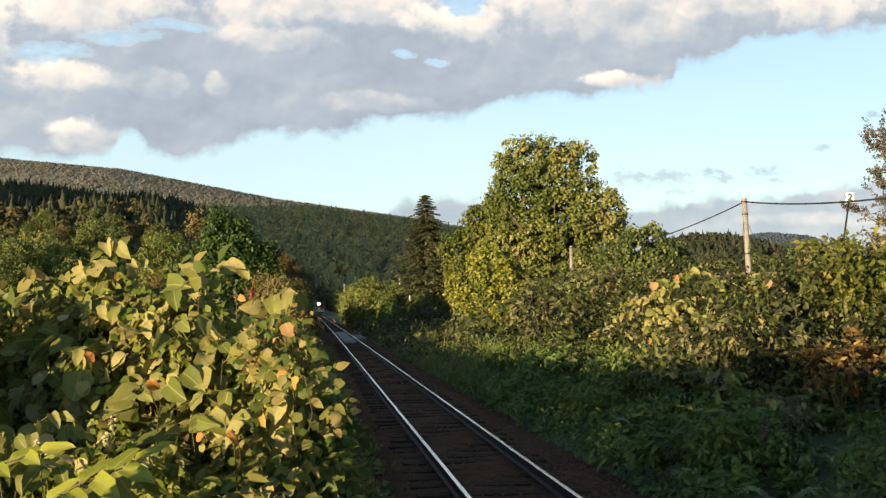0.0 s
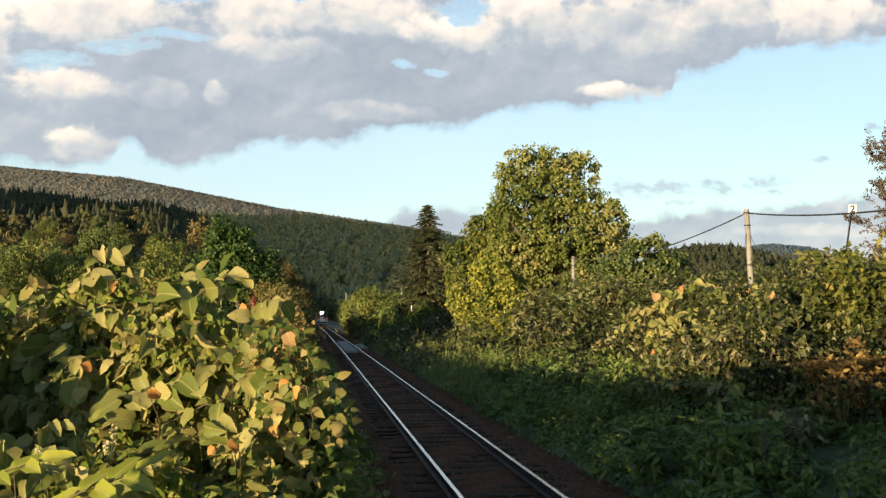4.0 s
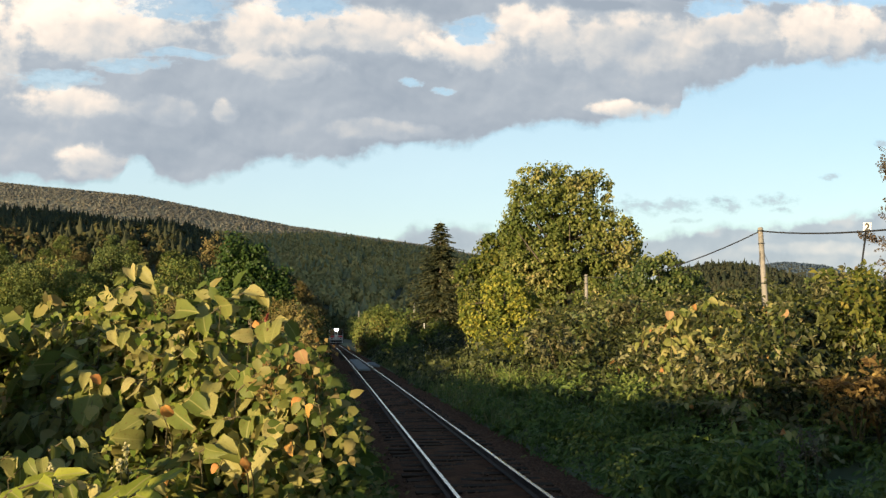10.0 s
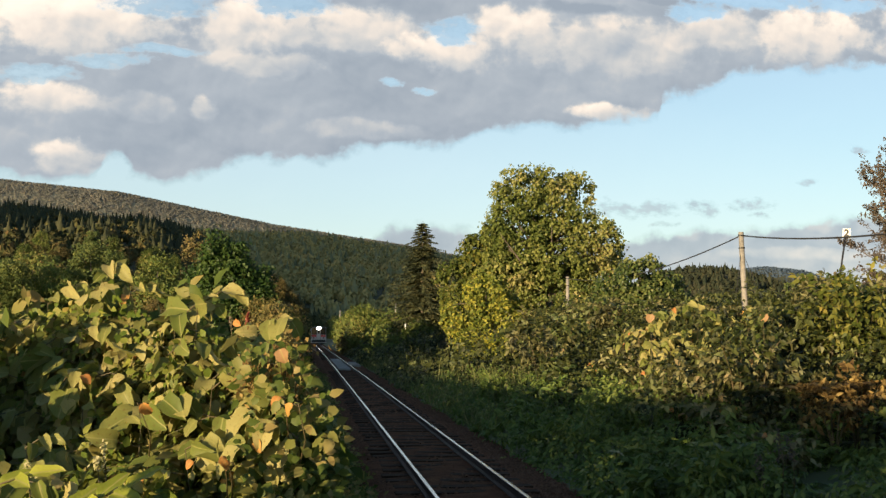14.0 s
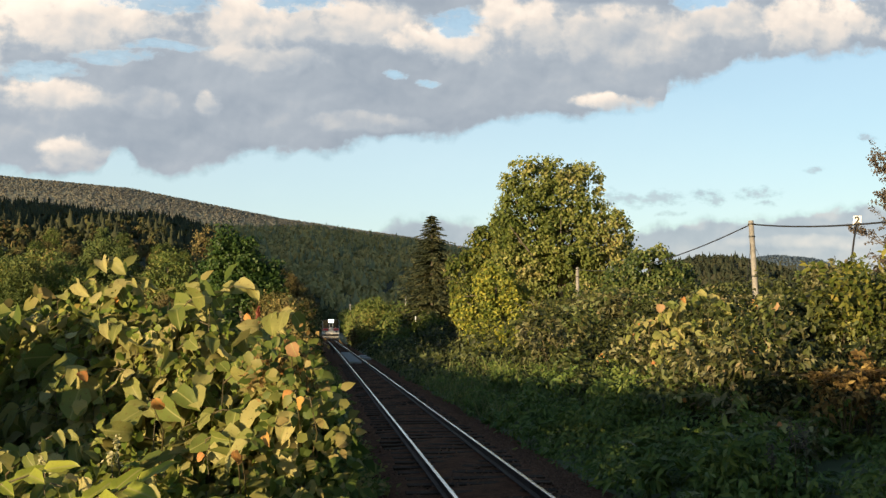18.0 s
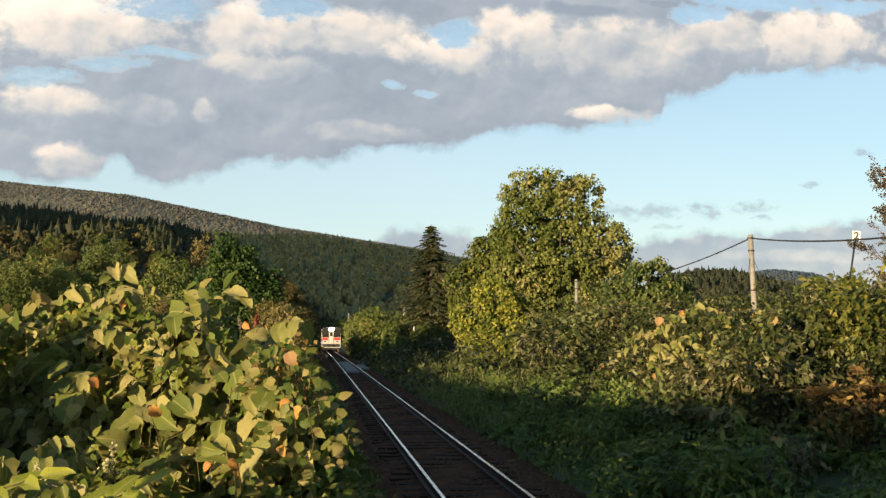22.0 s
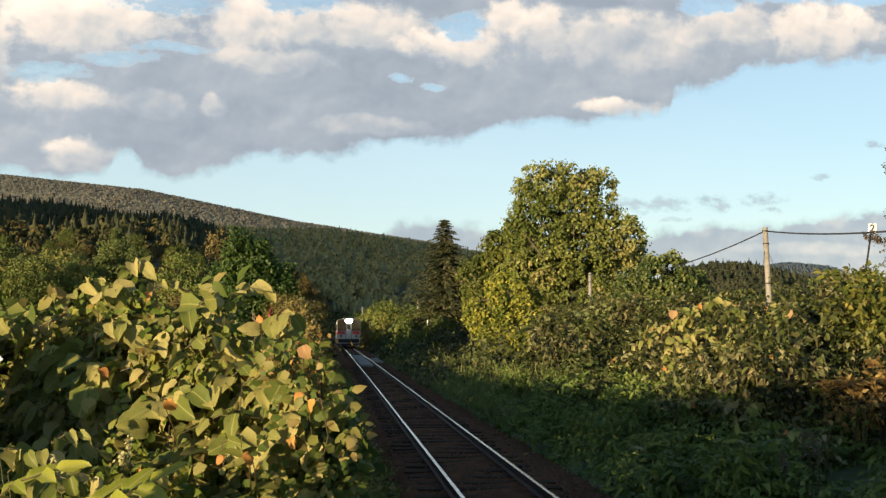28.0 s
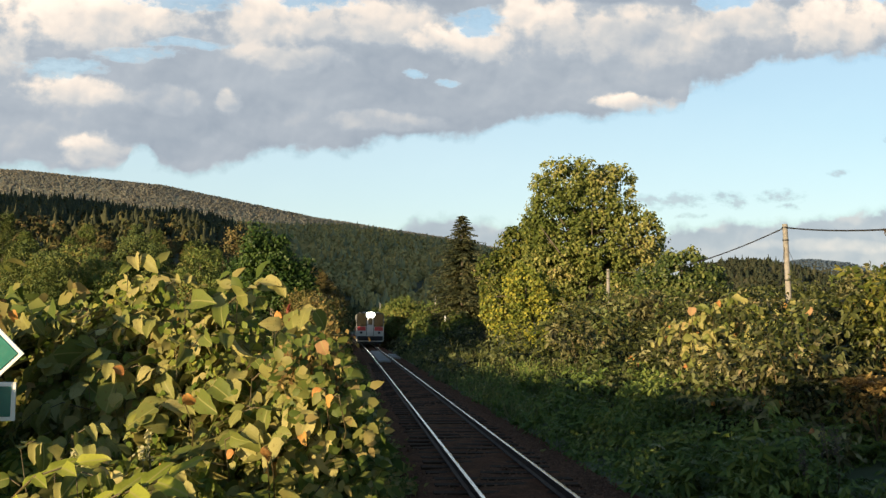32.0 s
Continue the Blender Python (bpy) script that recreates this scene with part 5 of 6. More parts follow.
def front_knotweed():
    rng = random.Random(61)
    # the bush faces the sun: its left end stands further off than its right
    sx, sz = (-1.95, -1.6, -1.3, -1.15, -0.85, -0.58, -0.34, -0.17, 0.0, 0.13), (2.02, 2.10, 2.26, 2.23, 2.16, 2.10, 2.02, 1.90, 1.76, 1.62)
    for row in range(4):
        for i in range(11):
            x = -1.92 + 0.2 * i + rng.uniform(-0.07, 0.07) + (0.1 if row % 2 else 0)
            x = min(x, -0.04)
            if (row == 3 and x > -0.25) or (row >= 2 and x < -1.35):
                continue
            y = 4.75 - 1.0 * x - 0.30 * row + rng.uniform(-0.08, 0.08)
            z = float(np.interp(x, sx, sz)) - 0.30 * row + rng.uniform(-0.08, 0.06)
            size = (0.132, 0.152, 0.118, 0.10)[row] * (0.85 if x > -0.6 else 1.0)
            KNOTWEEDS.append(knotweed((x + rng.uniform(-0.1, 0.1), y + rng.uniform(0.1, 0.4), -0.4), (x, y, z), 60, size, 100 + 20 * row + i, 0.05))
    KNOTWEEDS.append(knotweed((-1.4, 6.4, -0.4), (-1.30, 6.2, 2.34), 36, 0.105, 97, 0.0))
    for i, (x, y, z) in enumerate(((0.08, 5.6, 1.15), (0.0, 6.3, 1.4), (0.12, 7.0, 1.15), (-0.08, 7.2, 1.5), (0.08, 4.6, 0.95))):
        KNOTWEEDS.append(knotweed((x, y + 0.2, -0.4), (x, y, z), 48, 0.10, 190 + i, 0.05))
    KNOTWEEDS.append(knotweed((-1.35, 3.9, -0.4), (-0.80, 3.7, 1.34), 18, 0.12, 98, 0.0))
    KNOTWEEDS.append(knotweed((-1.5, 4.3, -0.4), (-1.10, 3.95, 1.36), 18, 0.12, 99, 0.0))
    for i, (x, y, z) in enumerate(((-1.25, 4.2, 1.40), (-1.05, 4.1, 1.36), (-1.4, 4.45, 1.46), (-0.85, 4.2, 1.34), (-1.2, 4.5, 1.5))):
        KNOTWEEDS.append(knotweed((x, y + 0.3, -0.4), (x, y, z), 42, 0.085, 230 + i, 0.03))
    for i in range(22):
        x, y = rng.uniform(-3.8, -0.5), rng.uniform(7.2, 9.8)
        KNOTWEEDS.append(knotweed((x, y + 0.3, -0.4), (x, y, float(hedge_top(x, y)) + rng.uniform(-0.15, 0.05)), 24, 0.16, 200 + i, 0.08))
    # stems out of view to the left, added to shade the hedge
    for i in range(8):
        x = rng.uniform(-3.0, -2.3)
        y = x + 7.75 + rng.uniform(-0.3, 0.3)
        KNOTWEEDS.append(knotweed((x, y + 0.3, -0.4), (x, y, rng.uniform(1.95, 2.12)), 60, 0.14, 330 + i, 0.05))
    for i, (x, y, z) in enumerate(((-0.04, 4.15, 1.70), (-0.10, 4.25, 1.72), (-0.74, 4.5, 1.68), (-0.40, 5.2, 2.06))):
        KNOTWEEDS.append(knotweed((x, y + 1.1, 0.6), (x, y, z), 3, (0.12, 0.10, 0.11, 0.08)[i], 360 + i, 1.0))
    for i in range(3):
        root = tagged(new("dry_flower"), "withered dark brown flower head among the knotweed", "plant", "dry flower heads")
        root.location = (-0.24 + 0.09 * i, 4.62, -0.4)
        v, f = tube([(0, 0.5, 0), (0.01, 0.3, 1.4), (0, 0, 2.2)], [0.006, 0.005, 0.003], 6)
        part("stem", mesh_of("stem", v, f, M_STEM, True), root)
        q = np.random.default_rng(370 + i)
        tagged(part("flower_head", leaf_stuff("flower_head", q, q.normal(0, 1, (170, 3)) * np.array([0.05, 0.04, 0.07]) + np.array([0, 0, 2.2]), (0.015, 0.04), M_DEAD), root, "dark brown withered flowers"), kind="stuff")
    # three leaf masses left of the view, added only to block the sun
    g = np.random.default_rng(73)
    x = g.uniform(-3.4, -2.15, 5200)
    loc = np.stack([x, x + 7.8 + g.uniform(-0.5, 0.3, 5200), 1.99 - 2.4 * g.random(5200) ** 1.3], 1)
    tagged(new("vine_leaves", leaf_stuff("vine_leaves", g, loc, (0.08, 0.16), M_VINE, spread=0.8)), "unseen leaf mass added to shade the left of the hedge", "vine", kind="stuff")
    x = g.uniform(-3.0, -2.1, 3600)
    loc = np.stack([x, x + g.uniform(6.15, 7.5, 3600), 1.75 - 2.1 * g.random(3600) ** 1.3], 1)
    tagged(new("vine_leaves", leaf_stuff("vine_leaves", g, loc, (0.08, 0.16), M_VINE, spread=0.8)), "unseen leaf mass added to shade the lower left knotweed", "vine", kind="stuff")
    x = g.uniform(-2.6, -1.15, 3400)
    loc = np.stack([x, x + g.uniform(3.0, 4.0, 3400), 1.78 - 2.15 * g.random(3400) ** 1.3], 1)
    tagged(new("vine_leaves", leaf_stuff("vine_leaves", g, loc, (0.08, 0.16), M_VINE, spread=0.8)), "unseen leaf mass added to shade the near corner of the bank", "vine", kind="stuff")
    for i in range(8):
        x, y = rng.uniform(-2.5, -2.0), rng.uniform(6.2, 7.2)
        KNOTWEEDS.append(knotweed((x, y + 0.3, -0.4), (x, y, rng.uniform(1.8, 2.05)), 36, 0.13, 300 + i, 0.1))


front_knotweed()


def bank_knotweed():
    rng = random.Random(66)
    for x, y, z, k in ((8.02, 22.6, 2.34, 0.2), (9.36, 19.5, 2.32, 0.18)):
        root = tagged(new("knotweed"), "knotweed stem with one large withered peach-brown leaf", "plant", "knotweed stems")
        root.location = (x, y + 0.1, z - 1.6)
        v, f = tube([(0, 0, 0), (0.03, 0, 0.9), (0, -0.02, 1.6 + k)], [0.01, 0.007, 0.004], 6)
        part("stem", mesh_of("stem", v, f, M_STEM, True), root)
        ly = Vector((rng.uniform(-0.3, 0.3), -0.25, -1)).normalized()
        ln = Vector((-0.35, -0.9, 0.3))
        ln = (ln - ly * ln.dot(ly)).normalized()
        part("leaf", PEACH_MESH, root, "withered peach-coloured leaf", Matrix.Translation((0, -0.05, 1.6 + k)) @ Matrix((ly.cross(ln), ly, ln)).transposed().to_4x4() @ Matrix.Scale(k, 4))
    # a pale stand of broad leaves on the crest of the bank
    for i in range(18):
        x, y = 8.2 + 0.16 * i + rng.uniform(-0.1, 0.1), rng.uniform(23.2, 24.8)
        z = float(np.interp(x, [8.2, 8.9, 9.8, 11.0], [2.35, 2.75, 2.68, 2.55])) + rng.uniform(-0.35, 0.05)
        BANKWEEDS.append(knotweed((x, y + 0.2, z - 1.9), (x, y, z), 24, 0.25, 470 + i, 0.06))
    spots = [(7.9, 17.5, 1.5), (8.6, 17.2, 1.75), (9.6, 17.4, 2.3)]
    spots += [(y * rng.uniform(0.32, 0.45), y, 0) for y in (16.5, 17.2, 18, 18.6, 19.3, 20, 20.6, 21.3, 22, 22.8, 23.6, 24.5)]
    spots += [(rng.uniform(5.5, 15), rng.uniform(13, 30), 0) for _ in range(45)]
    for i, (x, y, z) in enumerate(spots):
        top = float(bank_top(np.float64(x), np.float64(y))) + rng.uniform(0.1, 0.45)
        top = min(top, 1.98 + (0.032 if 0.44 < x / y < 0.535 else 0.040 if x / y < 0.44 else 0.075) * y)
        if x > 0.6 * y + 1 or (x > 0.48 * y and y < 18):
            continue
        BANKWEEDS.append(knotweed((x + rng.uniform(-0.2, 0.2), y + 0.2, top - 2.2), (x, y, z or top), 15, 0.165, 400 + i, 0.5 if z else 0.12))


bank_knotweed()


M_SHOOT = foliage("shoot_leaf", [(0.0, (0.06, 0.10, 0.016)), (0.5, (0.13, 0.17, 0.028)), (0.85, (0.26, 0.26, 0.055)), (1.0, (0.32, 0.20, 0.06))], 0.35, 0.45, "island", 1.2)
M_THICKET = foliage("thicket_leaf", [(0.0, (0.07, 0.082, 0.024)), (0.35, (0.14, 0.145, 0.042)), (0.65, (0.235, 0.21, 0.076)), (0.88, (0.34, 0.285, 0.115)), (1.0, (0.34, 0.18, 0.075))], 0.32, 0.55, "island", 1.4)


def thicket():
    """The inner leaves of the knotweed, behind and between its outer shoots."""
    rng = np.random.default_rng(75)
    blade = leaf_blade(None, 0.9, 0.3, 0.3, 0.04, 0)
    tv, tf = [tuple(v.co) for v in blade.vertices], [tuple(p.vertices) for p in blade.polygons]
    bpy.data.meshes.remove(blade)
    n = 7000
    x = rng.uniform(-2.5, 0.02, n)
    q = rng.uniform(-1.15, 0.35, n)
    y = 4.75 - x + q
    top = np.interp(x, [-2.5, -1.6, -1.3, -0.58, -0.17, 0.02], [1.95, 2.05, 2.16, 1.98, 1.70, 1.5]) + np.minimum(q, 0) * 0.95
    z = top - 0.02 - 0.42 * rng.random(n) ** 1.2 + 0.07 * wave(x, y, 4.0, 2)
    me = scatter("thicket_leaves", tv, tf, frames(rng, n, (-0.35, -0.55, 0.55), 0.55, 0.9), np.stack([x, y, z], 1), rng.uniform(0.06, 0.12, (n, 1)) * np.ones((1, 3)), M_THICKET, True)
    tagged(new("thicket_leaves", me), "olive and brown inner leaves of the knotweed hedge", "hedge", kind="stuff")
    # small young leaves between the large ones
    m = 5200
    x = rng.uniform(-2.5, 0.06, m)
    q = rng.uniform(-1.25, 0.3, m)
    y = 4.75 - x + q
    top = np.interp(x, [-2.5, -1.6, -1.3, -0.58, -0.17, 0.02], [1.95, 2.05, 2.16, 1.98, 1.70, 1.5]) + np.minimum(q, 0) * 0.95
    z = top + 0.08 - 0.35 * rng.random(m) + 0.09 * wave(x, y, 5.0, 6)
    tagged(new("young_leaves", leaf_stuff("young_leaves", rng, np.stack([x, y, z], 1), (0.03, 0.065), M_SHOOT, spread=0.9, broad=True, droop=0.9)), "small young leaves and tips of the hedge", "hedge", kind="stuff")


thicket()


def leafy_branch(points, leaves, size, seed, label, blade):
    """An arching branch with narrow pointed leaves in two ranks."""
    rng = random.Random(seed)
    root = tagged(new("leafy_branch"), label, "branch")
    root.location = points[0]
    pts = [Vector(p) - Vector(points[0]) for p in points]
    v, f = tube(pts, [0.005, 0.004, 0.002][:len(pts)], 6)
    part("stem", mesh_of("stem", v, f, M_STEM, True), root)
    for i in range(leaves):
        t = (i + 1) / leaves * (len(pts) - 1)
        k = min(int(t), len(pts) - 2)
        p, run = pts[k].lerp(pts[k + 1], t - k), (pts[k + 1] - pts[k]).normalized()
        sgn = 0 if i == leaves - 1 else (1 if i % 2 else -1)
        side = Vector((0, 0, 1)).cross(run)
        y = (run * 0.8 + (side * 0.6 + Vector((0, 0, 0.35))) * sgn + Vector([rng.gauss(0, 0.12) for _ in range(3)])).normalized()
        n = Vector((-0.3, -0.6, 0.7)) + Vector([rng.gauss(0, 0.15) for _ in range(3)])
        n = (n - y * n.dot(y)).normalized()
        q = size * rng.uniform(0.8, 1.15)
        part("leaf", blade, root, "", Matrix.Translation(p) @ Matrix((y.cross(n), y, n)).transposed().to_4x4() @ Matrix.Scale(q, 4))


M_FRESH = foliage("bright_leaf", [(0.0, (0.16, 0.20, 0.03)), (0.5, (0.27, 0.30, 0.045)), (1.0, (0.40, 0.38, 0.06))], 0.35, 0.45, "object", 0.9, 0.3)
M_RED = foliage("red_leaf", [(0.0, (0.09, 0.018, 0.014)), (0.5, (0.14, 0.030, 0.02)), (1.0, (0.20, 0.06, 0.03))], 0.2, 0.5, "object", 0.9)
leafy_branch([(-0.80, 12.0, 1.2), (-0.76, 12.0, 1.95), (-0.74, 12.0, 2.16)], 16, 0.10, 83, "dark red leafy shoot above the hedge", leaf_blade(M_RED, 0.5, 0.4, 0.4, 0.05, 1))
NARROW = leaf_blade(M_FRESH, 0.5, 0.2, 0.35, 0.05, 1)
leafy_branch([(-1.02, 3.6, 1.26), (-0.78, 3.5, 1.40), (-0.60, 3.5, 1.46)], 8, 0.14, 81, "bright yellow-green branch with narrow pointed leaves before the hedge", NARROW)
leafy_branch([(-1.22, 3.7, 1.32), (-1.08, 3.6, 1.45), (-0.93, 3.55, 1.50)], 6, 0.105, 82, "bright yellow-green branch with narrow pointed leaves before the hedge", NARROW)


def front_vines():
    rng = np.random.default_rng(71)
    n = 4200
    x = rng.uniform(-2.3, 0.24, n)
    q = rng.uniform(-1.15, 0.6, n)
    y = 4.75 - x + q
    top = 1.0 + (q + 1.15) * 0.42 - np.clip(x + 0.3, 0, 1) * 0.5 + 0.18 * wave(x, y, 3, 1) - np.clip((x - 0.0) / 0.3, 0, 1) * 0.5
    z = top - 0.5 * rng.random(n) ** 1.5
    tagged(new("vine_leaves", leaf_stuff("vine_leaves", rng, np.stack([x, y, z], 1), (0.04, 0.08), M_VINE, spread=0.7, broad=True)), "small green vine leaves round the knotweed stems", "vine", kind="stuff")
    k = rng.random(n) < 0.32
    base = np.stack([x, y, top], 1)[k] + rng.normal(0, 0.05, (int(k.sum()), 3))
    out = rng.normal(0, 0.5, base.shape) + np.array([-0.25, -0.75, 0.15])
    tagged(new("vine_leaves", spray_stuff("vine_leaves", rng, base, out, rng.uniform(0.14, 0.3, len(base)), 7, (0.07, 0.125), M_VINE, 1.15)), "hanging shoots of pointed green leaves", "vine", kind="stuff")


front_vines()


def hanging_shoots():
    """Shoots of small pointed leaves that hang before the lower knotweed."""
    rng = np.random.default_rng(76)
    n = 420
    x = rng.uniform(-1.75, -0.05, n)
    q = rng.uniform(-1.3, -0.85, n)
    base = np.stack([x, 4.75 - x + q, 0.75 + 0.65 * rng.random(n) + (q + 0.85) * 0.4 - np.clip(x + 0.5, 0, 1) * 0.5], 1)
    out = rng.normal(0, 0.5, (n, 3)) + np.array([-0.2, -0.7, 0.25])
    tagged(new("hanging_leaves", spray_stuff("hanging_leaves", rng, base, out, rng.uniform(0.14, 0.28, n), 8, (0.055, 0.10), M_SHOOT, 1.1)), "bright hanging shoots of small pointed leaves", "vine", kind="stuff")


hanging_shoots()


M_CREAM = foliage("cream_petal", [(0.0, (0.22, 0.24, 0.09)), (0.6, (0.42, 0.39, 0.20)), (1.0, (0.56, 0.52, 0.33))], 0.3, 0.6, "island", 3.0)


def flower_sprays():
    """Upright sprays of small cream flowers, and single withered leaves, at the front of the hedge."""
    for i, (x, y, z, h) in enumerate(((-0.73, 3.75, 1.60, 0.12), (-0.75, 3.75, 1.54, 0.05), (-0.99, 3.75, 1.52, 0.09))):
        g = np.random.default_rng(850 + i)
        root = tagged(new("flower_spray"), "upright spray of small cream flowers before the hedge", "flower", "cream flower sprays")
        root.location = (x, y, z - 0.7)
        v, f = tube([(0, 0.25, 0), (0.01, 0.1, 0.4), (0, 0, 0.7)], [0.004, 0.003, 0.0015], 5)
        part("stem", mesh_of("stem", v, f, M_STEM, True), root)
        t = g.random(46)
        loc = np.stack([g.normal(0, 0.009, 46) * (1.2 - t), g.normal(0, 0.009, 46), 0.7 - h + h * t], 1)
        tagged(part("blossom", leaf_stuff("blossom", g, loc, (0.010, 0.020), M_CREAM, spread=1.0, broad=True), root, "small cream petals"), kind="stuff")
    rng = random.Random(86)
    for x, y, z, k, me in ((-0.31, 3.8, 1.53, 0.05, RUST_MESHES[0]), (-0.29, 3.82, 1.51, 0.04, RUST_MESHES[1]), (-0.12, 4.2, 1.92, 0.06, PEACH_MESH)):
        root = tagged(new("withered_sprig"), "thin sprig ending in one withered orange leaf", "plant", "withered sprigs")
        root.location = (x, y + 0.3, z - 0.5)
        v, f = tube([(0, 0.2, 0), (0, -0.1, 0.4), (0, -0.3, 0.5)], [0.004, 0.003, 0.0015], 5)
        part("stem", mesh_of("stem", v, f, M_STEM, True), root)
        ly, ln = Vector((rng.uniform(-0.5, 0.5), -0.2, -1)).normalized(), Vector((-0.45, -0.85, 0.35))
        ln = (ln - ly * ln.dot(ly)).normalized()
        part("leaf", me, root, "withered leaf", Matrix.Translation((0, -0.3, 0.5)) @ Matrix((ly.cross(ln), ly, ln)).transposed().to_4x4() @ Matrix.Scale(k, 4))


flower_sprays()


def edge_vines():
    """Leaves that close the trackside end of the bush."""
    rng = np.random.default_rng(72)
    n = 8500
    y = rng.uniform(4.2, 8.5, n)
    x = -0.34 + 0.50 * rng.random(n) ** 0.8
    top = 1.93 - np.clip(x + 0.05, 0, 1) * 1.7 - (y - 4.5) * 0.1 + 0.10 * wave(x, y, 3.0, 4)
    z = np.maximum(top - 1.5 * rng.random(n) ** 1.3, -0.3)
    tagged(new("vine_leaves", leaf_stuff("vine_leaves", rng, np.stack([x, y, z], 1), (0.035, 0.07), M_VINE, (-0.1, -0.9, 0.5), 0.7, True)), "yellowing vine leaves at the end of the bush", "vine", kind="stuff")


edge_vines()


def dead_fern(base, seed, fronds, length, mat, name, label, lift=0.9):
    """A crown of arching fronds with paired leaflets."""
    rng = np.random.default_rng(seed)
    root = tagged(new(name), label, "fern", "ferns on the bank")
    root.location = base
    for i in range(fronds):
        a = 6.283 * i / fronds + rng.uniform(-0.3, 0.3)
        r, h = length * rng.uniform(0.7, 1.0), length * lift * rng.uniform(0.7, 1.1)
        out = np.array([math.cos(a), math.sin(a), 0])
        side = np.array([-math.sin(a), math.cos(a), 0])
        loc, rot, sc = [], [], []
        for k in range(16):
            t = (k + 1) / 16
            p = out * r * t + np.array([0, 0, h * (1.9 * t - 1.5 * t * t)])
            for g in (-1, 1):
                y = unit(side * g + out * 0.35 + np.array([0, 0, -0.15]) + rng.normal(0, 0.08, 3))
                n = unit(np.array([0, 0, 1.0]) + out * 0.3)
                n = unit(n - y * (n @ y))
                loc.append(p)
                rot.append(np.stack([np.cross(y, n), y, n], 1))
                w = length * 0.30 * math.sin(math.pi * (0.12 + 0.86 * t)) + 0.01
                sc.append((w * 0.55, w, w))
        tagged(part("frond", scatter("frond", LEAF_V, LEAF_F, np.array(rot), np.array(loc), np.array(sc), mat), root), kind="stuff")
    return root


def bank_plants():
    rng = random.Random(77)
    for i, (x, y) in enumerate(((8.1, 15.4), (8.6, 15.6), (9.1, 15.8), (9.5, 16.2))):
        dead_fern((x, y, 1.0), 500 + i, 8, 0.5, M_DEAD, "dead_fern", "withered rust-brown fern on the bank")
    for i in range(34):
        y = rng.uniform(9.5, 16)
        x = rng.uniform(4.6, min(0.56 * y, 8.0))
        dead_fern((x, y, float(bank_top(np.float64(x), np.float64(y))) - 0.15), 520 + i, 8, rng.uniform(0.4, 0.65), M_LOW, "fern", "dark green fern in the shade of the bank")
    # dry flower stalks
    for i, (x, y, z) in enumerate(((5.9, 11.9, 0.12), (5.5, 11.6, 0.05), (6.15, 12.1, 0.15))):
        root = tagged(new("dry_stalk"), "dry pale brown seed stalk among the ferns", "plant", "dry stalks")
        root.location = (x, y, z)
        h = (0.75, 0.5, 0.6)[i]
        v, f = tube([(0, 0, -0.3), (0.02, 0, h * 0.5), (-0.06, 0, h)], [0.008, 0.007, 0.003], 6)
        part("stem", mesh_of("stem", v, f, M_STEM, True), root)
        g = np.random.default_rng(540 + i)
        t = g.uniform(0.45, 1.05, 90)
        loc = np.stack([-0.05 * t + g.normal(0, 0.03, 90), g.normal(0, 0.03, 90), h * t + g.normal(0, 0.02, 90)], 1)
        tagged(part("seed_head", leaf_stuff("seed_head", g, loc, (0.02, 0.05), M_PINK), root, "pale tan seed head"), kind="stuff")
    # weeds between the rail and the ballast edge
    for i, (x, y) in enumerate(((2.42, 10.2), (0.98, 12.5), (3.3, 14.2), (1.0, 9.6), (3.45, 18.0))):
        root = tagged(new("weed"), "small bright green weed in the ballast", "plant", "weeds in the ballast")
        root.location = (x, y, -0.17 if 1.2 < x < 3 else -0.3)
        g = np.random.default_rng(560 + i)
        for k in range(9):
            a = 6.283 * k / 9 + g.uniform(-0.2, 0.2)
            out = Vector((math.cos(a), math.sin(a), g.uniform(0.4, 1.3))).normalized()
            n = (Vector((0, 0, 1)) - out * out.z).normalized()
            m = Matrix((out.cross(n), out, n)).transposed().to_4x4()
            part("leaf", LEAF_MESHES[4], root, "", m @ Matrix.Diagonal((0.09, 0.17, 0.15, 1)))


bank_plants()


# ---- poles, cable, signs ----
def pole(base, top_z, r, label, lean=(0, 0), insul=True, mat=M_POLE):
    root = tagged(new("utility_pole"), label, "pole", "poles along the track")
    root.location = base
    h = top_z - base[2]
    v, f = tube([(0, 0, 0), (lean[0] * 0.5, lean[1] * 0.5, h * 0.5), (lean[0], lean[1], h)], [r * 1.12, r, r * 0.86], 12)
    part("shaft", mesh_of("shaft", v, f, mat, True), root)
    if insul:
        for z in (h - 0.12, h - 0.55, h - 1.9):
            bm = bmesh.new()
            bmesh.ops.create_cone(bm, cap_ends=True, segments=12, radius1=r * 1.06, radius2=r * 1.06, depth=0.05, matrix=Matrix.Translation((lean[0] * z / h, lean[1] * z / h, z)))
            part("clamp", from_bm("clamp", bm, M_BLACK), root, "dark metal band")
    return root


pole((14.75, 32, 0.6), 5.62, 0.10, "pale weathered wooden utility pole standing in the scrub", (-0.19, 0))
pole((15.35, 58, 0.6), 5.62, 0.11, "pale concrete utility pole under the large tree")
pole((13.9, 6, 0.6), 5.6, 0.115, "pale weathered wooden utility pole")
pole((10.3, 120, -0.4), 6.0, 0.09, "thin pale pole among distant shrubs", insul=False)
pole((8.64, 90, -0.4), 3.1, 0.06, "short pale post among distant shrubs", insul=False, mat=M_WHITE)
pole((4.5, 150, -0.5), 5.7, 0.10, "thin pale pole beside the track", insul=False)


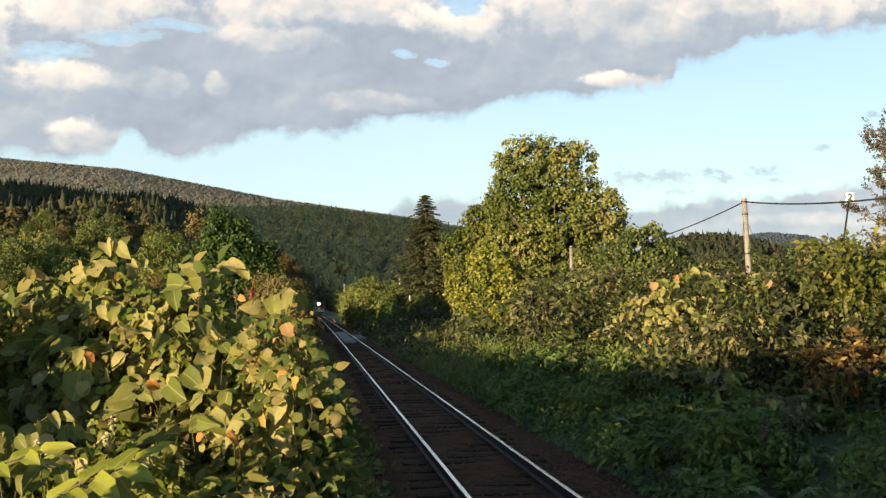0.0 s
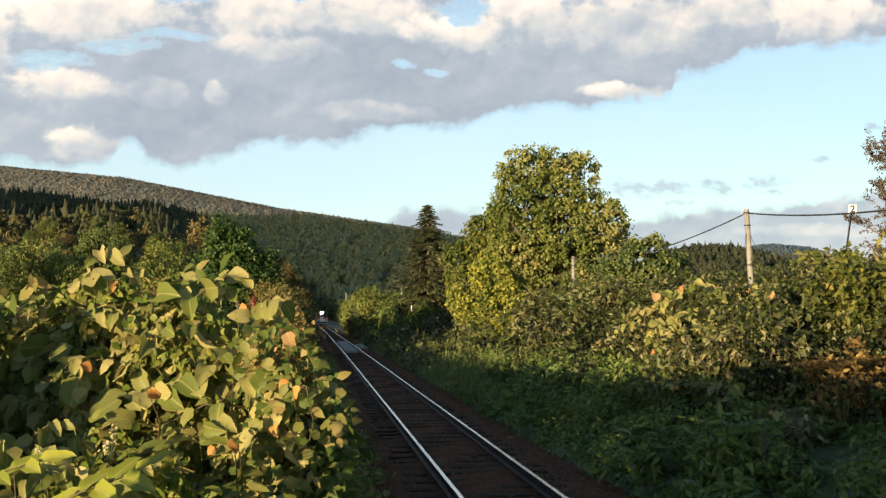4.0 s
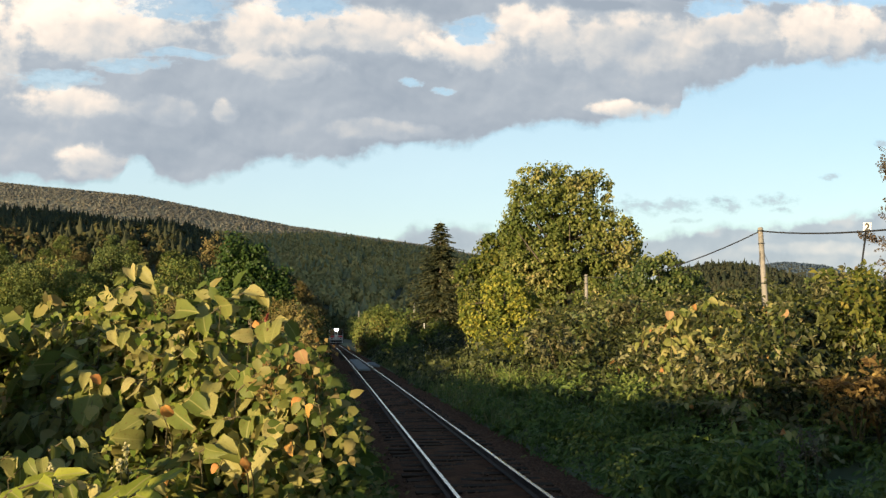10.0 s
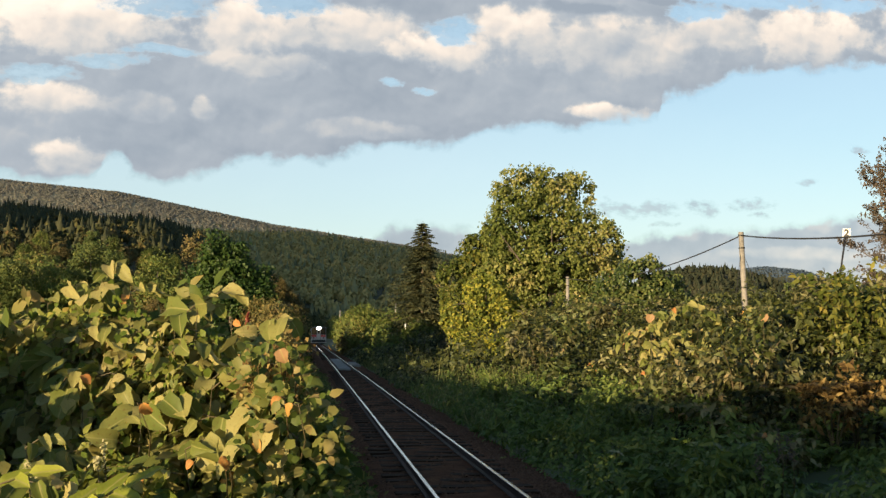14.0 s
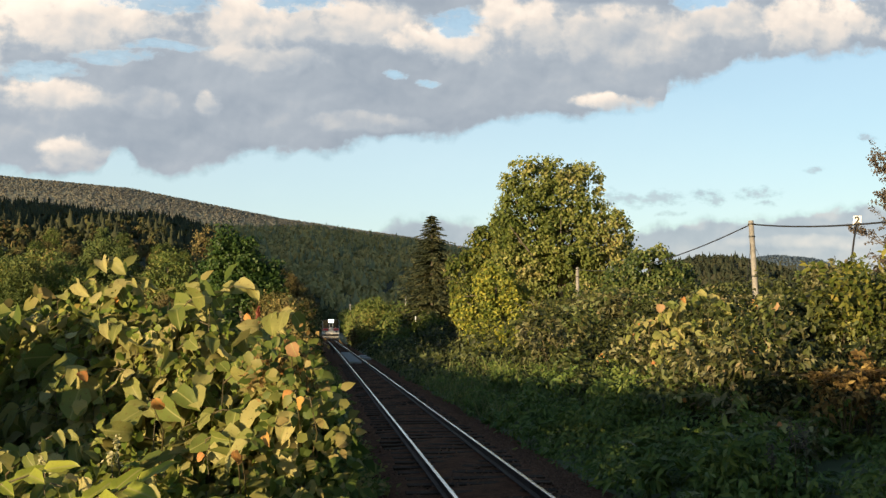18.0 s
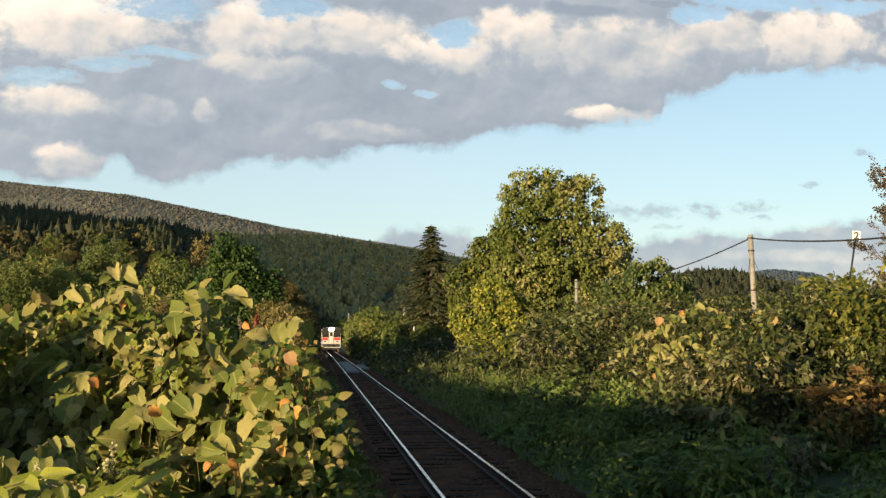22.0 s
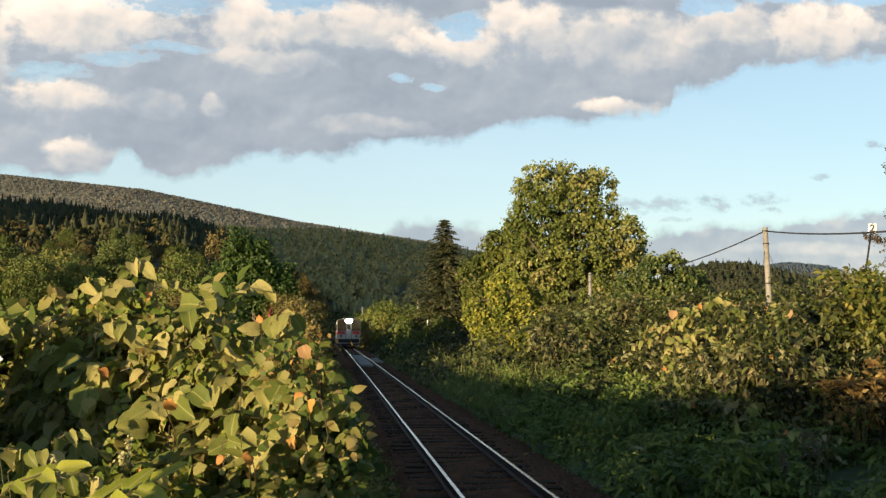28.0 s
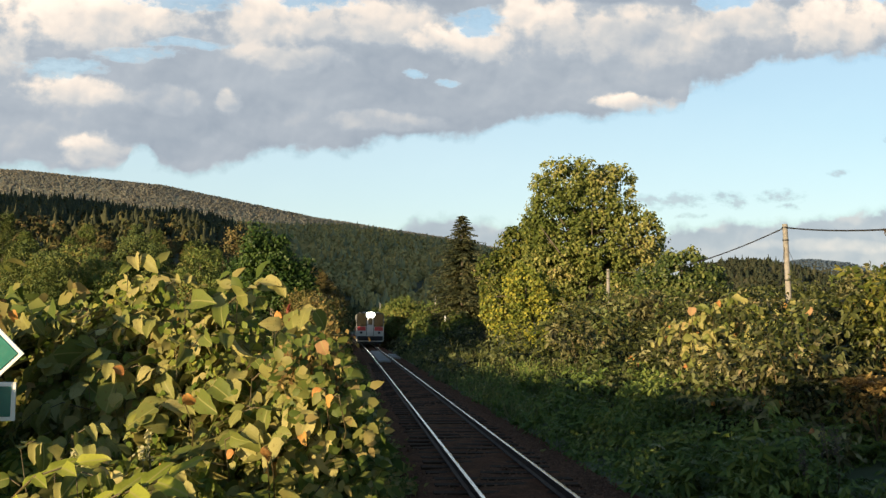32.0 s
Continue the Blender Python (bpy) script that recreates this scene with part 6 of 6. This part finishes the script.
def cable(a, b, sag, r, label):
    a, b = Vector(a), Vector(b)
    pts = [a.lerp(b, i / 24) - Vector((0, 0, 4 * sag * (i / 24) * (1 - i / 24))) for i in range(25)]
    v, f = tube(pts, [r] * 25, 6)
    tagged(new("overhead_cable", mesh_of("overhead_cable", v, f, M_CABLE, True)), label, "cable", "overhead cables")


cable((14.56, 32, 5.5), (15.35, 58, 5.5), 0.6, 0.022, "sagging black overhead cable between poles")
cable((14.56, 32, 5.5), (13.9, 6, 5.5), 0.95, 0.025, "sagging black overhead cable between poles")
cable((14.56, 32, 5.0), (13.9, 31.4, 2.2), 0.0, 0.008, "thin steel guy wire of the pole")
cable((14.56, 32, 5.0), (15.6, 31.6, 2.2), 0.0, 0.008, "thin steel guy wire of the pole")


def picket_sign():
    root = tagged(new("marker_sign"), "white marker plate numbered 2 on a leaning dark post", "sign")
    root.location = (14.2, 26, 0.8)
    top = Vector((0.73, 0, 4.08))
    v, f = tube([(0, 0, 0), top * 0.5, top], [0.03, 0.028, 0.026], 8)
    part("post", mesh_of("post", v, f, M_BLACK, True), root, "dark leaning post")
    plate = part("plate", box_mesh("plate", (0.21, 0.025, 0.27), M_WHITE, bevel=0.006), root, "white plate", pose(0.74, -0.04, 4.17, 0, 4, -25))
    cu = bpy.data.curves.new("numeral", "FONT")
    cu.body, cu.size, cu.align_x, cu.align_y, cu.extrude = "2", 0.27, "CENTER", "CENTER", 0.002
    cu.offset = 0.013
    tmp = bpy.data.objects.new("numeral", cu)
    scene.collection.objects.link(tmp)
    me = bpy.data.meshes.new_from_object(tmp.evaluated_get(bpy.context.evaluated_depsgraph_get()))
    bpy.data.objects.remove(tmp)
    me.materials.clear()
    me.materials.append(M_BLACK)
    part("numeral", me, plate, "black numeral 2", pose(0, -0.016, 0, 90, 0, 0))


picket_sign()


def green_sign():
    root = tagged(new("track_sign"), "green diamond sign with white border above a small plate", "sign")
    root.location = (-1.845, 5.12, -0.4)
    v, f = tube([(0, 0, 0), (0, 0, 2.5)], [0.025, 0.025], 10)
    part("post", mesh_of("post", v, f, M_ROOF, True), root, "grey steel post")
    for name, w, h, z, turn in (("diamond_plate", 0.35, 0.35, 2.23, 45), ("small_plate", 0.43, 0.19, 1.995, 0)):
        p = part(name, box_mesh(name, (w, 0.012, h), M_WHITE, bevel=0.004), root, "white-edged plate", pose(0, -0.035, z, 0, turn, 0))
        part("green_field", box_mesh("green_field", (w - 0.042, 0.006, h - 0.042), M_TEAL, bevel=0.002), p, "teal green enamel field", pose(0, -0.009, 0))


green_sign()


# ---- railcar ----
def railcar():
    root = tagged(new("railcar"), "white railcar with red front panels and bright headlamps on the track", "train")
    W, L = 1.43, 19.5
    prof = [(-W, 1.05), (-W, 3.1), (-W + 0.03, 3.3), (-W + 0.14, 3.42), (-0.7, 3.54), (0, 3.58), (0.7, 3.54), (W - 0.14, 3.42), (W - 0.03, 3.3), (W, 3.1), (W, 1.05)]
    v, f, k = [], [], len(prof)
    for y, s in ((0.0, 0.985), (0.12, 1.0), (L - 0.12, 1.0), (L, 0.985)):
        v += [(x * s, y, 1.05 + (z - 1.05) * s) for x, z in prof]
    for j in range(3):
        f += [(j * k + i, j * k + (i + 1) % k, (j + 1) * k + (i + 1) % k, (j + 1) * k + i) for i in range(k)]
    f += [tuple(range(k)), tuple(3 * k + i for i in reversed(range(k)))]
    part("body", mesh_of("body", v, f, M_TRAINWHITE), root)
    v, f = [], []
    rp = [(x, z + 0.012) for x, z in prof[3:8]]
    for y in (0.2, L - 0.2):
        v += [(x, y, z) for x, z in rp]
    f = [(i, i + 1, i + 6, i + 5) for i in range(4)]
    part("roof", mesh_of("roof", v, f, M_ROOF), root, "grey roof sheet")
    for s in (-1, 1):
        w = part("windscreen", box_mesh("windscreen", (0.94, 0.03, 1.26), M_GLASS, bevel=0.01), root, "dark windscreen", pose(s * 0.86, -0.012, 2.74))
        for x, z, a, b in ((0, 0.65, 1.0, 0.05), (0, -0.65, 1.0, 0.05), (0.49, 0, 0.05, 1.25), (-0.49, 0, 0.05, 1.25)):
            part("window_frame", box_mesh("window_frame", (a, 0.04, b), M_BLACK), w, "", pose(x, -0.006, z))
        part("front_panel", box_mesh("front_panel", (0.86, 0.03, 0.40), M_TRAINRED, bevel=0.01), root, "red painted panel", pose(s * 0.88, -0.012, 1.82))
        q = part("marker_lamp", box_mesh("marker_lamp", (0.26, 0.06, 0.2), M_BLACK, bevel=0.03), root, "small dark marker lamp", pose(s * 0.92, -0.03, 1.42))
        part("lens", box_mesh("lens", (0.14, 0.02, 0.12), M_GLASS, bevel=0.01), q, "", pose(0, -0.035, 0))
        part("handrail", mesh_of("handrail", *tube([(0, 0, 0), (0, -0.06, 0.03), (0, -0.06, 1.2), (0, 0, 1.23)], [0.018] * 4, 6), M_TRAINWHITE), root, "white handrail", pose(s * 1.36, -0.01, 1.2))
        part("rail_guard", box_mesh("rail_guard", (0.3, 0.12, 0.3), M_UNDER, bevel=0.02), root, "", pose(s * 0.57, 0.25, 0.27))
        part("step", box_mesh("step", (0.4, 0.25, 0.06), M_UNDER), root, "", pose(s * 1.15, 0.1, 0.62))
    d = part("gangway_door", box_mesh("gangway_door", (0.66, 0.05, 2.0), M_TRAINWHITE, bevel=0.015), root, "white front door", pose(0, -0.02, 2.12))
    part("door_window", box_mesh("door_window", (0.42, 0.02, 0.62), M_GLASS, bevel=0.01), d, "dark door window", pose(0, -0.03, 0.42))
    part("door_frame", box_mesh("door_frame", (0.05, 0.05, 2.05), M_BLACK), root, "", pose(-0.36, -0.02, 2.12))
    part("door_frame", box_mesh("door_frame", (0.05, 0.05, 2.05), M_BLACK), root, "", pose(0.36, -0.02, 2.12))
    h = part("lamp_housing", box_mesh("lamp_housing", (1.0, 0.2, 0.5), M_BLACK, bevel=0.06), root, "black headlamp housing", pose(0, -0.06, 3.27))
    for s in (-1, 1):
        bm = bmesh.new()
        bmesh.ops.create_uvsphere(bm, u_segments=16, v_segments=8, radius=0.25, matrix=Matrix.Diagonal((1, 0.35, 1, 1)))
        part("headlamp", from_bm("headlamp", bm, M_LAMP, True), h, "glowing headlamp", pose(s * 0.18, -0.1, 0))
    part("roof_fascia", box_mesh("roof_fascia", (2.3, 0.03, 0.12), M_BLACK, bevel=0.01), root, "black band over the windscreens", pose(0, -0.012, 3.43))
    for s in (-1, 1):
        part("corner_post", box_mesh("corner_post", (0.10, 0.08, 0.62), M_TRAINWHITE, bevel=0.01), root, "white corner post", pose(s * 1.36, -0.06, 0.86))
    part("buffer_beam", box_mesh("buffer_beam", (2.7, 0.25, 0.32), M_UNDER, bevel=0.02), root, "black buffer beam", pose(0, 0.05, 0.9))
    part("snow_plough", box_mesh("snow_plough", (2.45, 0.12, 0.34), M_UNDER, bevel=0.03), root, "black plough plate", pose(0, 0.12, 0.46))
    part("foot_rail", box_mesh("foot_rail", (2.70, 0.06, 0.09), M_TRAINWHITE, bevel=0.01), root, "white foot rail", pose(0, -0.07, 0.56))
    part("coupler", box_mesh("coupler", (0.26, 0.5, 0.3), M_UNDER, bevel=0.05), root, "dark coupler", pose(0, -0.2, 0.78))
    part("underframe", box_mesh("underframe", (2.5, L - 1, 0.45), M_UNDER, bevel=0.02), root, "", pose(0, L / 2, 0.83))
    for s in (-1, 1):
        for i in range(7):
            part("side_window", box_mesh("side_window", (0.03, 1.1, 0.75), M_GLASS, bevel=0.01), root, "dark side window", pose(s * (W + 0.004), 2.6 + 2.3 * i, 2.45))
        part("side_stripe", box_mesh("side_stripe", (0.02, L - 0.6, 0.34), M_TRAINRED), root, "red stripe", pose(s * (W + 0.004), L / 2, 1.75))
    wheel = bmesh.new()
    bmesh.ops.create_cone(wheel, cap_ends=True, segments=20, radius1=0.43, radius2=0.40, depth=0.13, matrix=Matrix.Rotation(math.pi / 2, 4, "Y"))
    wm = from_bm("wheel", wheel, M_RAILSIDE)
    for y in (2.0, 3.9, 15.6, 17.5):
        for s in (-1, 1):
            part("wheel", wm, root, "steel wheel", pose(s * GAUGE / 2, y, 0.43))
    return root


train = railcar()
TRAIN_Y = [(0, 274), (3, 256), (6, 238.5), (10, 215.5), (14, 192.5), (17, 176), (20, 160), (23, 145), (26, 131), (28, 122), (30, 112.5), (32, 102.5)]

# ---- sleepers ----
SLEEPER = box_mesh("sleeper", (2.0, 0.23, 0.14), M_SLEEPER, bevel=0.015)


def build_sleepers():
    rng = random.Random(81)
    for i in range(290):
        y = -9.0 + 0.58 * i
        if 60 < y < 85:
            continue
        s = part("sleeper", SLEEPER, track, "", pose(track_x(y) + rng.uniform(-0.05, 0.05), y + rng.uniform(-0.03, 0.03), -0.208 + rng.uniform(-0.008, 0.008), rng.uniform(-1, 1), 0, rng.uniform(-1.5, 1.5)))


build_sleepers()


def motions():
    walk(train, [(t, pose(track_x(y), y, 0, 0, 0, math.degrees(2 * 0.000016 * max(0, y - 30)))) for t, y in TRAIN_Y])
    # the bank drifts slowly to the left
    walk(clouds, [(t, pose(22 - 3.65 * t, 3900, 2)) for t in (0, 8, 16, 24, 32)])
    rng = random.Random(91)
    for p in KNOTWEEDS[:45] + BANKWEEDS:
        x, y, z = p.location
        walk(p, [(t, pose(x, y, z, rng.uniform(-1.3, 1.3), rng.uniform(-1.6, 1.6), rng.uniform(-2, 2))) for t in range(0, 33, 2)])


motions()
